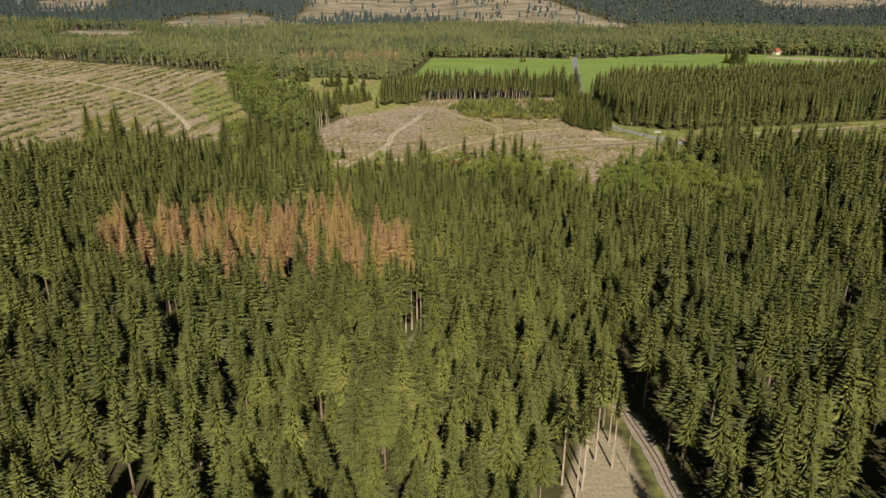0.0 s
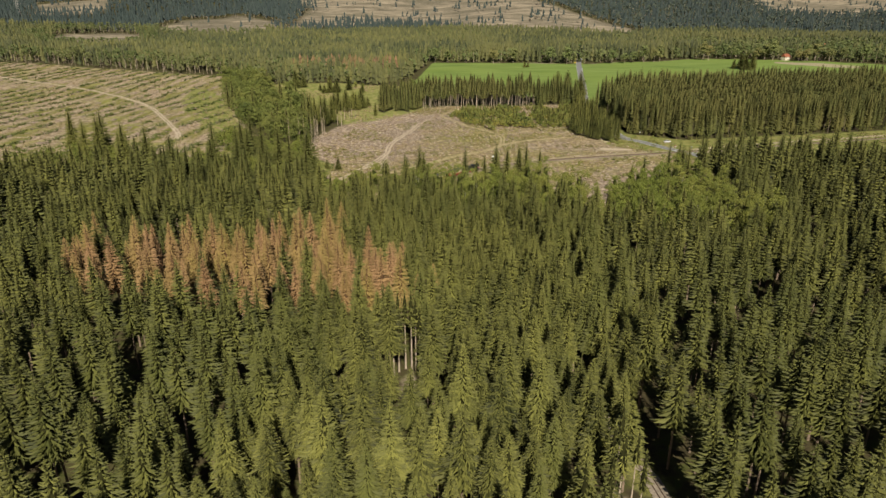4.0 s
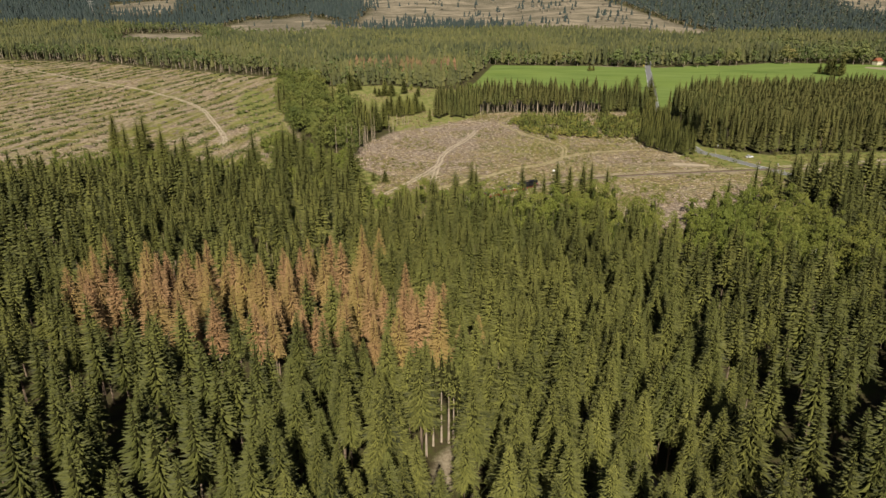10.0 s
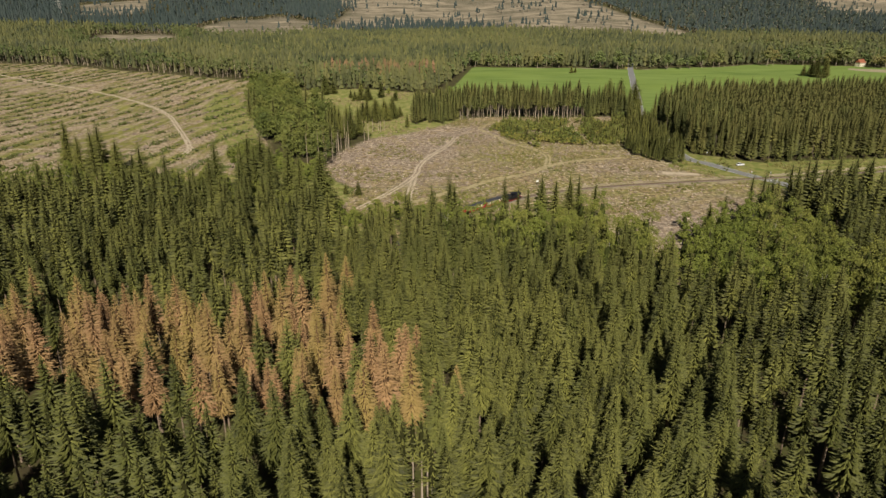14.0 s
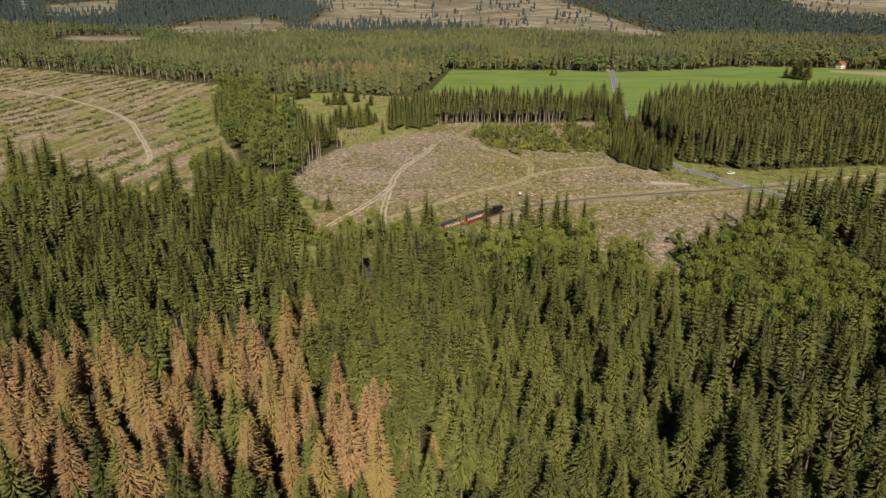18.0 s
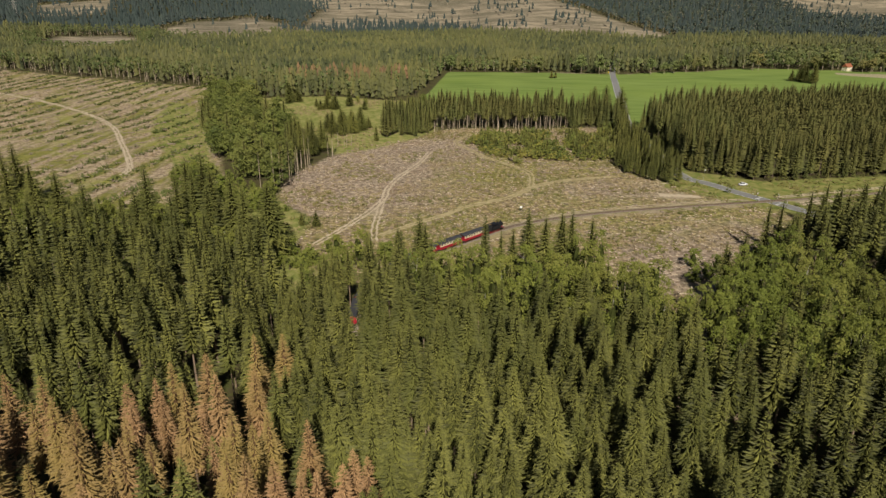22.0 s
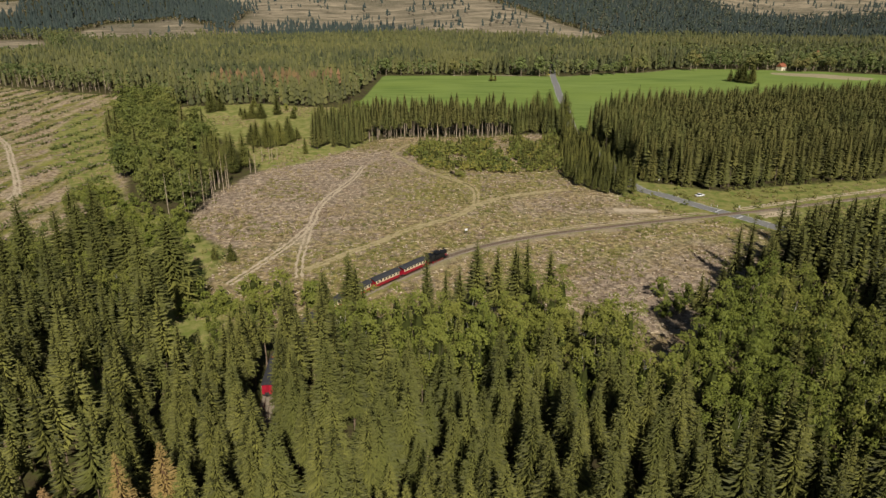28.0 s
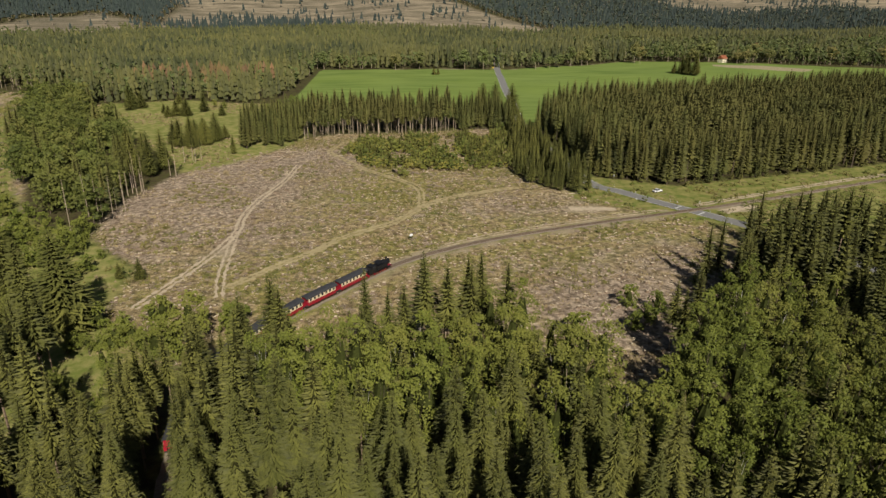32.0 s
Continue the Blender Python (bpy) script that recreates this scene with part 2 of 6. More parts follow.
BROAD_PATCH = [(-26, 274), (-8, 288), (40, 296), (56, 264), (64, 272), (68, 290), (84, 298), (100, 308), (114, 302), (117, 242), (100, 226), (75, 231), (50, 247), (15, 257)]
RIGHT_WOOD = [(109, 560), (109, 452), (120, 444), (138, 432), (167, 439), (198, 445), (243, 456), (330, 484), (520, 540), (560, 700), (430, 668),
              (330, 652), (220, 625), (135, 598)]
STRIP_WOOD = [(-62, 524), (-38, 528), (-26, 548), (-9, 560), (30, 556), (57, 559), (79, 566), (95, 556), (97, 585), (60, 600), (10, 600), (-40, 600), (-60, 560)]
YOUNG_WOOD = [(72, 456), (76, 444), (80, 436), (88, 428), (96, 425), (99, 430), (99, 470), (98, 548), (97, 566), (88, 545), (80, 504)]
LEFT_BROAD = [(-238, 705), (-196, 690), (-172, 640), (-158, 596), (-128, 560), (-112, 515), (-93, 440), (-90, 404), (-100, 402), (-113, 418), (-138, 448), (-156, 492), (-184, 545), (-206, 608)]
FAR_EDGE = [(-1300, 905), (-640, 846), (-547, 841), (-454, 807), (-376, 780), (-300, 737), (-244, 728), (-226, 700), (-187, 678), (-150, 676), (-131, 690), (-80, 672),
            (-52, 694), (-44, 770), (-38, 850), (14, 860), (78, 852), (140, 845), (220, 870), (271, 896), (322, 926), (360, 912), (410, 887), (466, 870), (600, 822), (1500, 850),
            (3200, 2450), (-3200, 2450)]
BARE_HILL = [(-500, 1960), (-370, 1770), (-345, 1400), (-268, 1480), (-182, 1530), (-58, 1445), (46, 1310), (141, 1295), (214, 1280), (284, 1240), (340, 1310), (345, 1449), (292, 1583), (226, 1712), (150, 1900),
             (60, 2600), (-700, 2600)]
BARE_STRIP = [(-600, 1530), (-600, 1400), (-540, 1262), (-492, 1230), (-418, 1222), (-378, 1258), (-343, 1360), (-384, 1505), (-434, 1550), (-515, 1640), (-534, 1583)]
BARE_STRIP_LOW = [(-725, 1262), (-690, 1140), (-590, 1030), (-514, 985), (-484, 998), (-486, 1075), (-599, 1292), (-645, 1306)]
BARE_TOP = [(-1041, 1720), (-960, 1600), (-887, 1470), (-843, 1478), (-800, 1512), (-787, 1565), (-850, 1720)]
BARE_FAR = [(820, 1900), (1300, 1750), (1900, 2100), (1900, 3000), (900, 3000)]
GREEN_BAND = [(-250, 655), (-225, 625), (-200, 593), (-172, 520), (-146, 462), (-126, 425), (-112, 405), (-99, 404), (-108, 392), (-122, 392), (-150, 430), (-184, 484), (-212, 530), (-236, 585)]
FALLOW = [(384, 871), (404, 864), (440, 846), (470, 818), (450, 806), (410, 832), (380, 858)]
# centres, radii and squeeze of the grey brash and of the grassier ground in the clearing
BRASH_GROUND = [(-66, 440, 52, 1.0), (-48, 395, 22, 0.8), (-70, 380, 20, 1.0), (-35, 490, 32, 0.8), (72, 322, 30, 0.9), (100, 345, 18, 0.8), (60, 412, 12, 0.4)]
OLIVE_GROUND = [(8, 440, 45, 0.9), (45, 400, 22, 0.5), (70, 360, 20, 0.6), (-20, 360, 20, 0.6), (60, 455, 20, 0.7), (110, 380, 18, 0.6)]
BANK = [(137, 427), (146, 437), (156, 439), (166, 438), (160, 433), (150, 431)]
OPENING = [(12, 58), (17, 92), (26, 117), (35, 118), (37, 90), (34, 58)]
SMALL_GAP = [(-12, 136), (-14, 147), (-13.6, 160), (-8.4, 160), (-8, 147), (-10, 136)]
RAIL = [(47, -90), (45, -20), (44, 20), (42, 60), (41, 85), (40, 99), (39, 112), (33, 140), (20, 168), (6, 190), (-6, 208), (-15, 222), (-22, 234), (-27.5, 245), (-31, 258), (-33, 272),
        (-33, 285), (-30, 299), (-24, 312), (-17, 323), (-2, 340), (13, 356), (30, 367), (53, 377), (86, 387), (124, 397), (150, 404), (182, 414), (216, 425), (300, 450)]
ROAD = [(165, 990), (152, 900), (141, 838), (129, 752), (117, 664), (106, 589), (102, 545), (102, 500), (103, 442), (112, 426), (122, 409), (132, 395), (139, 384),
        (146, 371), (156, 345), (170, 300), (185, 230)]
SKID_ROADS = [[(-58, 333), (-52, 349), (-45, 371), (-41, 391), (-41, 410), (-38, 430), (-31, 456), (-27, 486)],
              [(-37, 338), (-39, 352), (-40, 370), (-41, 391)],
              [(-36, 344), (-25, 357), (-12, 371), (-5, 381), (6, 390), (15, 397), (26, 413), (39, 425), (58, 433), (70, 437)],
              [(26, 414), (27, 439), (18, 456), (6, 472), (-8, 500), (-13, 513), (-6, 534), (10, 549)],
              [(30, 371), (53, 381.5), (86, 391.5), (118, 400)], [(134, 404), (152, 410.5), (182, 421), (216, 432), (260, 445), (300, 458)]]
LEFT_ROAD = [(-860, 900), (-545, 752), (-428, 689), (-310, 610), (-254, 557), (-212, 493), (-182, 443), (-176, 424)]
LEFT_SPUR = [(-176, 436), (-230, 430), (-300, 425), (-420, 415)]


def smooth(v, lo, hi):
    t = np.clip((v - lo) / (hi - lo), 0, 1)
    return t * t * (3 - 2 * t)


def waves(x, y):
    return np.sin(x * 0.021 + 1.3) * np.cos(y * 0.017) + 0.5 * np.sin(x * 0.053 + y * 0.041) + 0.25 * np.sin(x * 0.11 - y * 0.09)


def land(x, y):
    """The height of the ground."""
    x, y = np.asarray(x, float), np.asarray(y, float)
    flat = smooth(y, 420, 600) * 0.8 * waves(x, y) + 5.5 * smooth(y, 560, 900)
    rise = 150 * smooth(y - 0.10 * x, 1150, 2900) * (1 - 0.55 * smooth(x - 0.22 * y, 0, 700)) + 170 * smooth(y + 0.1 * x, 2100, 3600) * smooth(x, 0, 900)
    roll = smooth(y, 1050, 1700) * 9 * (np.sin(x * 0.0062 + 0.6) + 0.6 * np.sin(x * 0.013 - y * 0.004))
    return flat + rise + roll


def inside(x, y, ring):
    """Metres inside the outline; outside it the value is negative."""
    x, y = np.asarray(x, float), np.asarray(y, float)
    pts = np.array(ring, float)
    nxt = np.roll(pts, -1, axis=0)
    best, odd = np.full(x.shape, 1e9), np.zeros(x.shape, bool)
    for (ax, ay), (bx, by) in zip(pts, nxt):
        dx, dy = bx - ax, by - ay
        t = np.clip(((x - ax) * dx + (y - ay) * dy) / (dx * dx + dy * dy), 0, 1)
        best = np.minimum(best, np.hypot(x - ax - t * dx, y - ay - t * dy))
        if ay != by:
            odd ^= ((ay > y) != (by > y)) & (x < (bx - ax) * (y - ay) / (by - ay) + ax)
    return np.where(odd, best, -best)


def from_line(x, y, line):
    """Metres from the line."""
    x, y = np.asarray(x, float), np.asarray(y, float)
    best = np.full(x.shape, 1e9)
    for (ax, ay), (bx, by) in zip(line, line[1:]):
        dx, dy = bx - ax, by - ay
        t = np.clip(((x - ax) * dx + (y - ay) * dy) / (dx * dx + dy * dy), 0, 1)
        best = np.minimum(best, np.hypot(x - ax - t * dx, y - ay - t * dy))
    return best


def curve_through(line, step=2.0):
    """Points a step apart on a smooth curve through the line's points."""
    p = np.array(line, float)
    p = np.vstack([2 * p[0] - p[1], p, 2 * p[-1] - p[-2]])
    out = []
    for a, b, c, d in zip(p, p[1:], p[2:], p[3:]):
        n = max(2, int(np.linalg.norm(c - b) / step))
        for t in np.arange(n) / n:
            out.append(0.5 * (2 * b + (c - a) * t + (2 * a - 5 * b + 4 * c - d) * t * t + (3 * b - a - 3 * c + d) * t ** 3))
    out.append(p[-2])
    out = np.array(out)
    s = np.concatenate([[0], np.cumsum(np.linalg.norm(np.diff(out, axis=0), axis=1))])
    q = np.arange(0, s[-1], step)
    return np.stack([np.interp(q, s, out[:, 0]), np.interp(q, s, out[:, 1])], 1)


def mesh_from(name, verts, faces, mats=(), slots=None, flat=True):
    """A mesh from arrays; faces all have the same number of corners."""
    verts, faces = np.asarray(verts, np.float32), np.asarray(faces, np.int32)
    me = bpy.data.meshes.new(name)
    n, k = faces.shape
    me.vertices.add(len(verts))
    me.vertices.foreach_set("co", verts.ravel())
    me.loops.add(n * k)
    me.loops.foreach_set("vertex_index", faces.ravel())
    me.polygons.add(n)
    me.polygons.foreach_set("loop_start", np.arange(0, n * k, k, dtype=np.int32))
    for mt in mats:
        me.materials.append(mt)
    if slots is not None:
        me.polygons.foreach_set("material_index", np.asarray(slots, np.int32))
    me.polygons.foreach_set("use_smooth", np.full(n, not flat))
    me.update(calc_edges=True)
    return me


def store(me, name, values):
    me.attributes.new(name, "FLOAT", "POINT").data.foreach_set("value", np.asarray(values, np.float32))


# ---- the ground ----
def steps(*parts):
    out = []
    for a, b, d in parts:
        out += list(np.arange(a, b, d))
    return np.array(out + [parts[-1][1]])


def ground_material():
    mt, nt, b = material("land_cover", 0.95, 0.1)
    big, mid, fine = grain(nt, 0.035, 5), grain(nt, 0.22, 6, 0.7), grain(nt, 1.3, 6, 0.75)
    wob = calc(nt, "ADD", calc(nt, "MULTIPLY", calc(nt, "SUBTRACT", mid, 0.5), 14.0), calc(nt, "MULTIPLY", calc(nt, "SUBTRACT", fine, 0.5), 5.0))

    def cover(name, soft=1.5, rag=1.0):
        return span(nt, calc(nt, "ADD", attr(nt, name), calc(nt, "MULTIPLY", wob, rag)), -soft, soft)
    # forest floor
    col = mix(nt, span(nt, mid, 0.35, 0.65), (0.050, 0.042, 0.020), (0.105, 0.080, 0.040))
    col = mix(nt, span(nt, mid, 0.46, 0.60), col, (0.075, 0.082, 0.022))
    # felled ground: straw, grey brash, bare soil and grass
    patch, spot = grain(nt, 0.40, 5, 0.72), grain(nt, 0.11, 5, 0.7)
    felled = mix(nt, span(nt, patch, 0.41, 0.59), (0.150, 0.112, 0.058), (0.450, 0.350, 0.185))
    green = mix(nt, span(nt, patch, 0.40, 0.60), (0.120, 0.124, 0.032), (0.36, 0.305, 0.105))
    where = calc(nt, "ADD", spot, calc(nt, "MULTIPLY", attr(nt, "olive"), 0.0036))
    felled = mix(nt, span(nt, where, 0.46, 0.56), felled, green)
    lilac = mix(nt, span(nt, patch, 0.4, 0.6), (0.170, 0.126, 0.090), (0.49, 0.385, 0.280))
    pale = span(nt, calc(nt, "ADD", attr(nt, "brash"), calc(nt, "MULTIPLY", calc(nt, "SUBTRACT", spot, 0.5), 110.0)), -8, 12)
    felled = mix(nt, calc(nt, "MULTIPLY", pale, 0.92), felled, lilac)
    felled = mix(nt, span(nt, grain(nt, 0.55, 5, 0.75), 0.52, 0.36), felled, mix(nt, 0.75, felled, (0.060, 0.046, 0.026)))
    felled = mix(nt, calc(nt, "MULTIPLY", span(nt, grain(nt, 0.06, 4, 0.7), 0.52, 0.68), 0.45), felled, mix(nt, span(nt, patch, 0.4, 0.6), (0.10, 0.058, 0.032), (0.27, 0.17, 0.085)))
    felled = mix(nt, span(nt, grain(nt, 1.3, 3, 0.6), 0.63, 0.68), felled, (0.74, 0.66, 0.50))
    col = mix(nt, cover("felled", 2, 0.6), col, felled)
    # the other clearing with its windrows
    rows = span(nt, grain(nt, 0.10, 5, 0.62, (1.3, 0.16, 1.0, radians(7))), 0.46, 0.58)
    left = mix(nt, rows, mix(nt, span(nt, patch, 0.40, 0.60), (0.19, 0.136, 0.085), (0.47, 0.370, 0.242)), mix(nt, span(nt, mid, 0.4, 0.6), (0.115, 0.120, 0.030), (0.24, 0.215, 0.058)))
    left = mix(nt, calc(nt, "MULTIPLY", span(nt, spot, 0.45, 0.36), 0.7), left, mix(nt, span(nt, patch, 0.4, 0.6), (0.19, 0.14, 0.10), (0.45, 0.37, 0.25)))
    left = mix(nt, calc(nt, "MULTIPLY", span(nt, big, 0.55, 0.64), 0.5), left, mix(nt, span(nt, fine, 0.4, 0.6), (0.17, 0.19, 0.03), (0.32, 0.31, 0.07)))
    col = mix(nt, cover("left", 2, 0.6), col, left)
    mead = mix(nt, span(nt, mid, 0.4, 0.62), (0.155, 0.185, 0.040), (0.32, 0.285, 0.105))
    col = mix(nt, cover("meadow", 2, 0.5), col, mead)
    verge = mix(nt, span(nt, mid, 0.4, 0.6), (0.130, 0.165, 0.034), (0.28, 0.25, 0.085))
    col = mix(nt, cover("verge", 1.5, 0.3), col, verge)
    grass = mix(nt, span(nt, grain(nt, 0.05, 4, 0.6, (0.35, 2.2, 1, 0.12)), 0.35, 0.65), (0.132, 0.192, 0.042), (0.205, 0.270, 0.068))
    grass = mix(nt, calc(nt, "MULTIPLY", span(nt, grain(nt, 0.012, 3), 0.45, 0.65), 0.5), grass, (0.20, 0.265, 0.055))
    col = mix(nt, cover("field", 0.8, 0.08), col, grass)
    hill = mix(nt, span(nt, grain(nt, 0.03, 6, 0.7, (0.5, 1.6, 1, 0.3)), 0.38, 0.62), (0.130, 0.112, 0.075), (0.37, 0.305, 0.205))
    hill = mix(nt, span(nt, grain(nt, 0.010, 5, 0.65, (0.5, 1.5, 1, 0.25)), 0.48, 0.60), hill, mix(nt, span(nt, mid, 0.4, 0.6), (0.095, 0.090, 0.050), (0.22, 0.185, 0.13)))
    col = mix(nt, cover("hill", 12, 2.0), col, hill)
    bare = mix(nt, span(nt, fine, 0.35, 0.65), (0.26, 0.20, 0.125), (0.46, 0.385, 0.26))
    col = mix(nt, calc(nt, "MULTIPLY", cover("worn", 0.7, 0.16), 0.85), col, bare)
    col = mix(nt, calc(nt, "MULTIPLY", cover("grassy_way", 1.2, 0.15), 0.7), col, (0.38, 0.315, 0.15))
    nt.links.new(col, b.inputs["Base Color"])
    bp = node(nt, "ShaderNodeBump", Strength=0.5, Distance=0.35)
    nt.links.new(fine, bp.inputs["Height"])
    nt.links.new(bp.outputs[0], b.inputs["Normal"])
    return mt


def ground():
    xs = steps((-4200, -1000, 100), (-1000, -280, 9), (-280, 260, 5), (260, 700, 9), (700, 4200, 100))
    ys = steps((-600, 40, 40), (40, 620, 5), (620, 1000, 8), (1000, 2200, 25), (2200, 4600, 100))
    gx, gy = np.meshgrid(xs, ys)
    x, y = gx.ravel(), gy.ravel()
    n = len(xs)
    i = (np.arange(len(ys) - 1)[:, None] * n + np.arange(n - 1)[None]).ravel()
    me = mesh_from("ground", np.stack([x, y, land(x, y)], 1), np.stack([i, i + 1, i + n + 1, i + n], 1), [ground_material()], flat=False)
    store(me, "felled", inside(x, y, CUT))
    store(me, "left", inside(x, y, LEFT_CUT))
    store(me, "brash", np.maximum.reduce([r - np.hypot((x - cx) * sx, y - cy) for cx, cy, r, sx in BRASH_GROUND]))
    store(me, "olive", np.clip(np.maximum.reduce([r - np.hypot((x - cx) * sx, y - cy) for cx, cy, r, sx in OLIVE_GROUND]), -30, 30))
    store(me, "field", inside(x, y, FIELD))
    store(me, "meadow", np.maximum.reduce([inside(x, y, r) for r in (MEADOW, WEST_GRASS, EAST_GRASS)]))
    store(me, "verge", np.maximum.reduce([inside(x, y, VERGE) + 4, inside(x, y, GREEN_BAND), np.maximum(2.5 - from_line(x, y, RAIL), 6 - from_line(x, y, ROAD))]))
    store(me, "hill", np.maximum.reduce([inside(x, y, r) for r in (BARE_HILL, BARE_STRIP, BARE_STRIP_LOW, BARE_TOP, BARE_FAR)]))
    worn = [0.6 - from_line(x, y, r) for r in SKID_ROADS[:2]] + [0.6 - from_line(x, y, LEFT_ROAD) * 0.8]
    worn += [np.minimum(inside(x, y, OPENING) - 1, y - 86), inside(x, y, SMALL_GAP) - 0.5, 4.5 - np.hypot((x - 90) * 0.45, y - 404), 4.2 - np.hypot((x - 150) * 0.4, y - 399), inside(x, y, FALLOW), 2.5 - from_line(x, y, [(40, 851), (78, 846), (138, 839)]), 1.5 - from_line(x, y, [(150, 841), (220, 864), (322, 920)]), 1.6 - np.abs(from_line(x, y, RAIL) - 3.4) - 50 * (y < 335) - 50 * (x > 122)]
    store(me, "worn", np.maximum.reduce(worn))
    store(me, "grassy_way", np.maximum.reduce([1.0 - from_line(x, y, r) for r in SKID_ROADS[2:]]))
    tagged(new("ground", me), "forest floor, felled clearings, meadow and green field", "ground", kind="structure")


ground()


# ---- ways ----
def part(name, bm, mt, parent, label=""):
    """Links a bmesh as one mesh object under a thing or under a part."""
    me = bpy.data.meshes.new(name)
    bm.to_mesh(me)
    bm.free()
    me.materials.append(mt)
    ob = new(name, me)
    ob.parent = parent
    if label:
        ob["label"] = label
    return ob


def ribbon(line, width, lift, step=2.0, rag=0.0, shift=0.0, seed=1, crown=0.0):
    """Verts and quads of a band that follows the line on the ground."""
    rng = np.random.default_rng(seed)
    p = curve_through(line, step)
    d = np.gradient(p, axis=0)
    d /= np.linalg.norm(d, axis=1)[:, None]
    nrm = np.stack([-d[:, 1], d[:, 0]], 1)
    w = width / 2 * (1 + rag * rng.uniform(-1, 1, (len(p), 2)))
    mid = p + nrm * shift
    a, b = mid + nrm * w[:, :1], mid - nrm * w[:, 1:]
    z = land(mid[:, 0], mid[:, 1]) + lift
    v = np.stack([np.c_[a, z], np.c_[mid, z + crown], np.c_[b, z]], 1).reshape(-1, 3)
    i = np.arange(len(p) - 1)[:, None] * 3
    f = np.concatenate([i + np.array([[0, 1, 4, 3]]), i + np.array([[1, 2, 5, 4]])])
    return v, f[:, ::-1]


M_ASPHALT = plain("worn_asphalt", (0.235, 0.228, 0.215), 0.85, 0.3, vary=0.2, scale=0.6)
M_BALLAST = plain("ballast", (0.36, 0.295, 0.215), 0.95, 0.1, vary=0.4, scale=1.5, bump=0.6)
M_RAIL = plain("rusty_rail", (0.24, 0.16, 0.11), 0.5, 0.5, 0.6, vary=0.3)
M_SLEEPER = plain("weathered_sleeper", (0.21, 0.165, 0.125), 0.9, 0.1, vary=0.4)
M_DIRT = plain("dry_wheel_rut", (0.60, 0.49, 0.34), 0.95, 0.1, vary=0.3, scale=0.5)
M_WHITE = plain("white_paint", (0.78, 0.78, 0.75), 0.5, 0.4, vary=0.15)

v, f = ribbon(ROAD, 6.2, 0.10, crown=0.04)
tagged(new("road", mesh_from("road", v, f, [M_ASPHALT])), "narrow grey asphalt road with worn edges", "road", kind="structure")
for k, side in enumerate((2.85, -2.85)):
    v, f = ribbon(ROAD[:13], 0.16, 0.13, shift=side)
    tagged(new("edge_line", mesh_from("edge_line", v, f, [M_WHITE])), "thin white line along the road edge", "road marking", kind="structure")
v, f = ribbon(RAIL, 3.3, 0.16, rag=0.18, crown=0.10, seed=3)
tagged(new("track_bed", mesh_from("track_bed", v, f, [M_BALLAST])), "grey-brown gravel bed of a narrow railway line", "track bed", kind="structure")


def railway():
    track = tagged(new("railway_track"), "single narrow-gauge track with rusty rails on sleepers", "railway track", kind="structure")
    for side in (0.5, -0.5):
        v, f = ribbon(RAIL, 0.09, 0.46, shift=side)
        lower, _ = ribbon(RAIL, 0.12, 0.30, shift=side)
        n = len(v)
        i = np.arange(0, n - 3, 3)[:, None]
        sides = np.concatenate([i + np.array([[0, 3, n + 3, n]]), i + np.array([[2, n + 2, n + 5, 5]])])
        ob = new("rail", mesh_from("rail", np.vstack([v, lower]), np.vstack([f, sides]), [M_RAIL]))
        ob.parent = track
    p = curve_through(RAIL, 0.75)
    d = np.gradient(p, axis=0)
    bm = bmesh.new()
    bmesh.ops.create_cube(bm, size=1, matrix=Matrix.Diagonal((0.24, 1.75, 0.16, 1)))
    me = bpy.data.meshes.new("sleeper")
    bm.to_mesh(me)
    bm.free()
    me.materials.append(M_SLEEPER)
    seen = [k for k in range(len(p)) if p[k, 1] > 335 and p[k, 0] < 135][:240]
    for k in seen:
        ob = new("sleeper", me)
        ob.parent = track
        ob.matrix_basis = pose(p[k, 0], p[k, 1], 0.27, 0, 0, math.degrees(math.atan2(d[k, 1], d[k, 0])))


railway()
M_STRAW = plain("trodden_grass", (0.51, 0.42, 0.225), 0.95, 0.1, vary=0.35, scale=0.4)
WAYS = [(SKID_ROADS[0], 0.95, M_DIRT), (SKID_ROADS[1], 0.8, M_DIRT), (LEFT_ROAD, 1.3, M_DIRT), (LEFT_SPUR, 0.9, M_DIRT), (SKID_ROADS[4], 0.6, M_DIRT), (SKID_ROADS[5], 1.1, M_DIRT),
        (SKID_ROADS[2], 1.5, M_STRAW), (SKID_ROADS[3], 1.1, M_STRAW)]
for k, (line, wide, mt) in enumerate(WAYS):
    bits_v, bits_f, base = [], [], 0
    for side in (0.95, -0.95):
        v, f = ribbon(line, wide, 0.12 + 0.012 * k, 0.8, 0.95, side, 40 + k + int(side * 10))
        bits_v.append(v)
        bits_f.append(f + base)
        base += len(v)
    tagged(new("dirt_track", mesh_from("dirt_track", np.vstack(bits_v), np.vstack(bits_f), [mt])), "dry pale double rut of a logging track", "dirt track", kind="structure")


for k, (line, wide) in enumerate((([(83, 405), (92, 404.5), (101, 403)], 4.6), ([(141, 395.5), (149, 398.5), (158, 402)], 4.2))):
    v, f = ribbon(line, wide, 0.10, 1.0, 0.5, 0.0, 40 + k)
    tagged(new("sand_patch", mesh_from("sand_patch", v, f, [M_DIRT])), "bare patch of pale sand beside the railway", "sand", kind="structure")


# ---- trees ----
def kite(root, tip, wide, sag, where=0.5):
    """A small spray of needles: two triangles with a ridge from root to tip."""
    way = tip - root
    side = np.cross(way, (0, 0, 1.0))
    side /= np.linalg.norm(side) + 1e-9
    m = root + way * where
    drop = np.array((0, 0, -sag))
    return [root, m + side * wide + drop, tip, m - side * wide + drop]


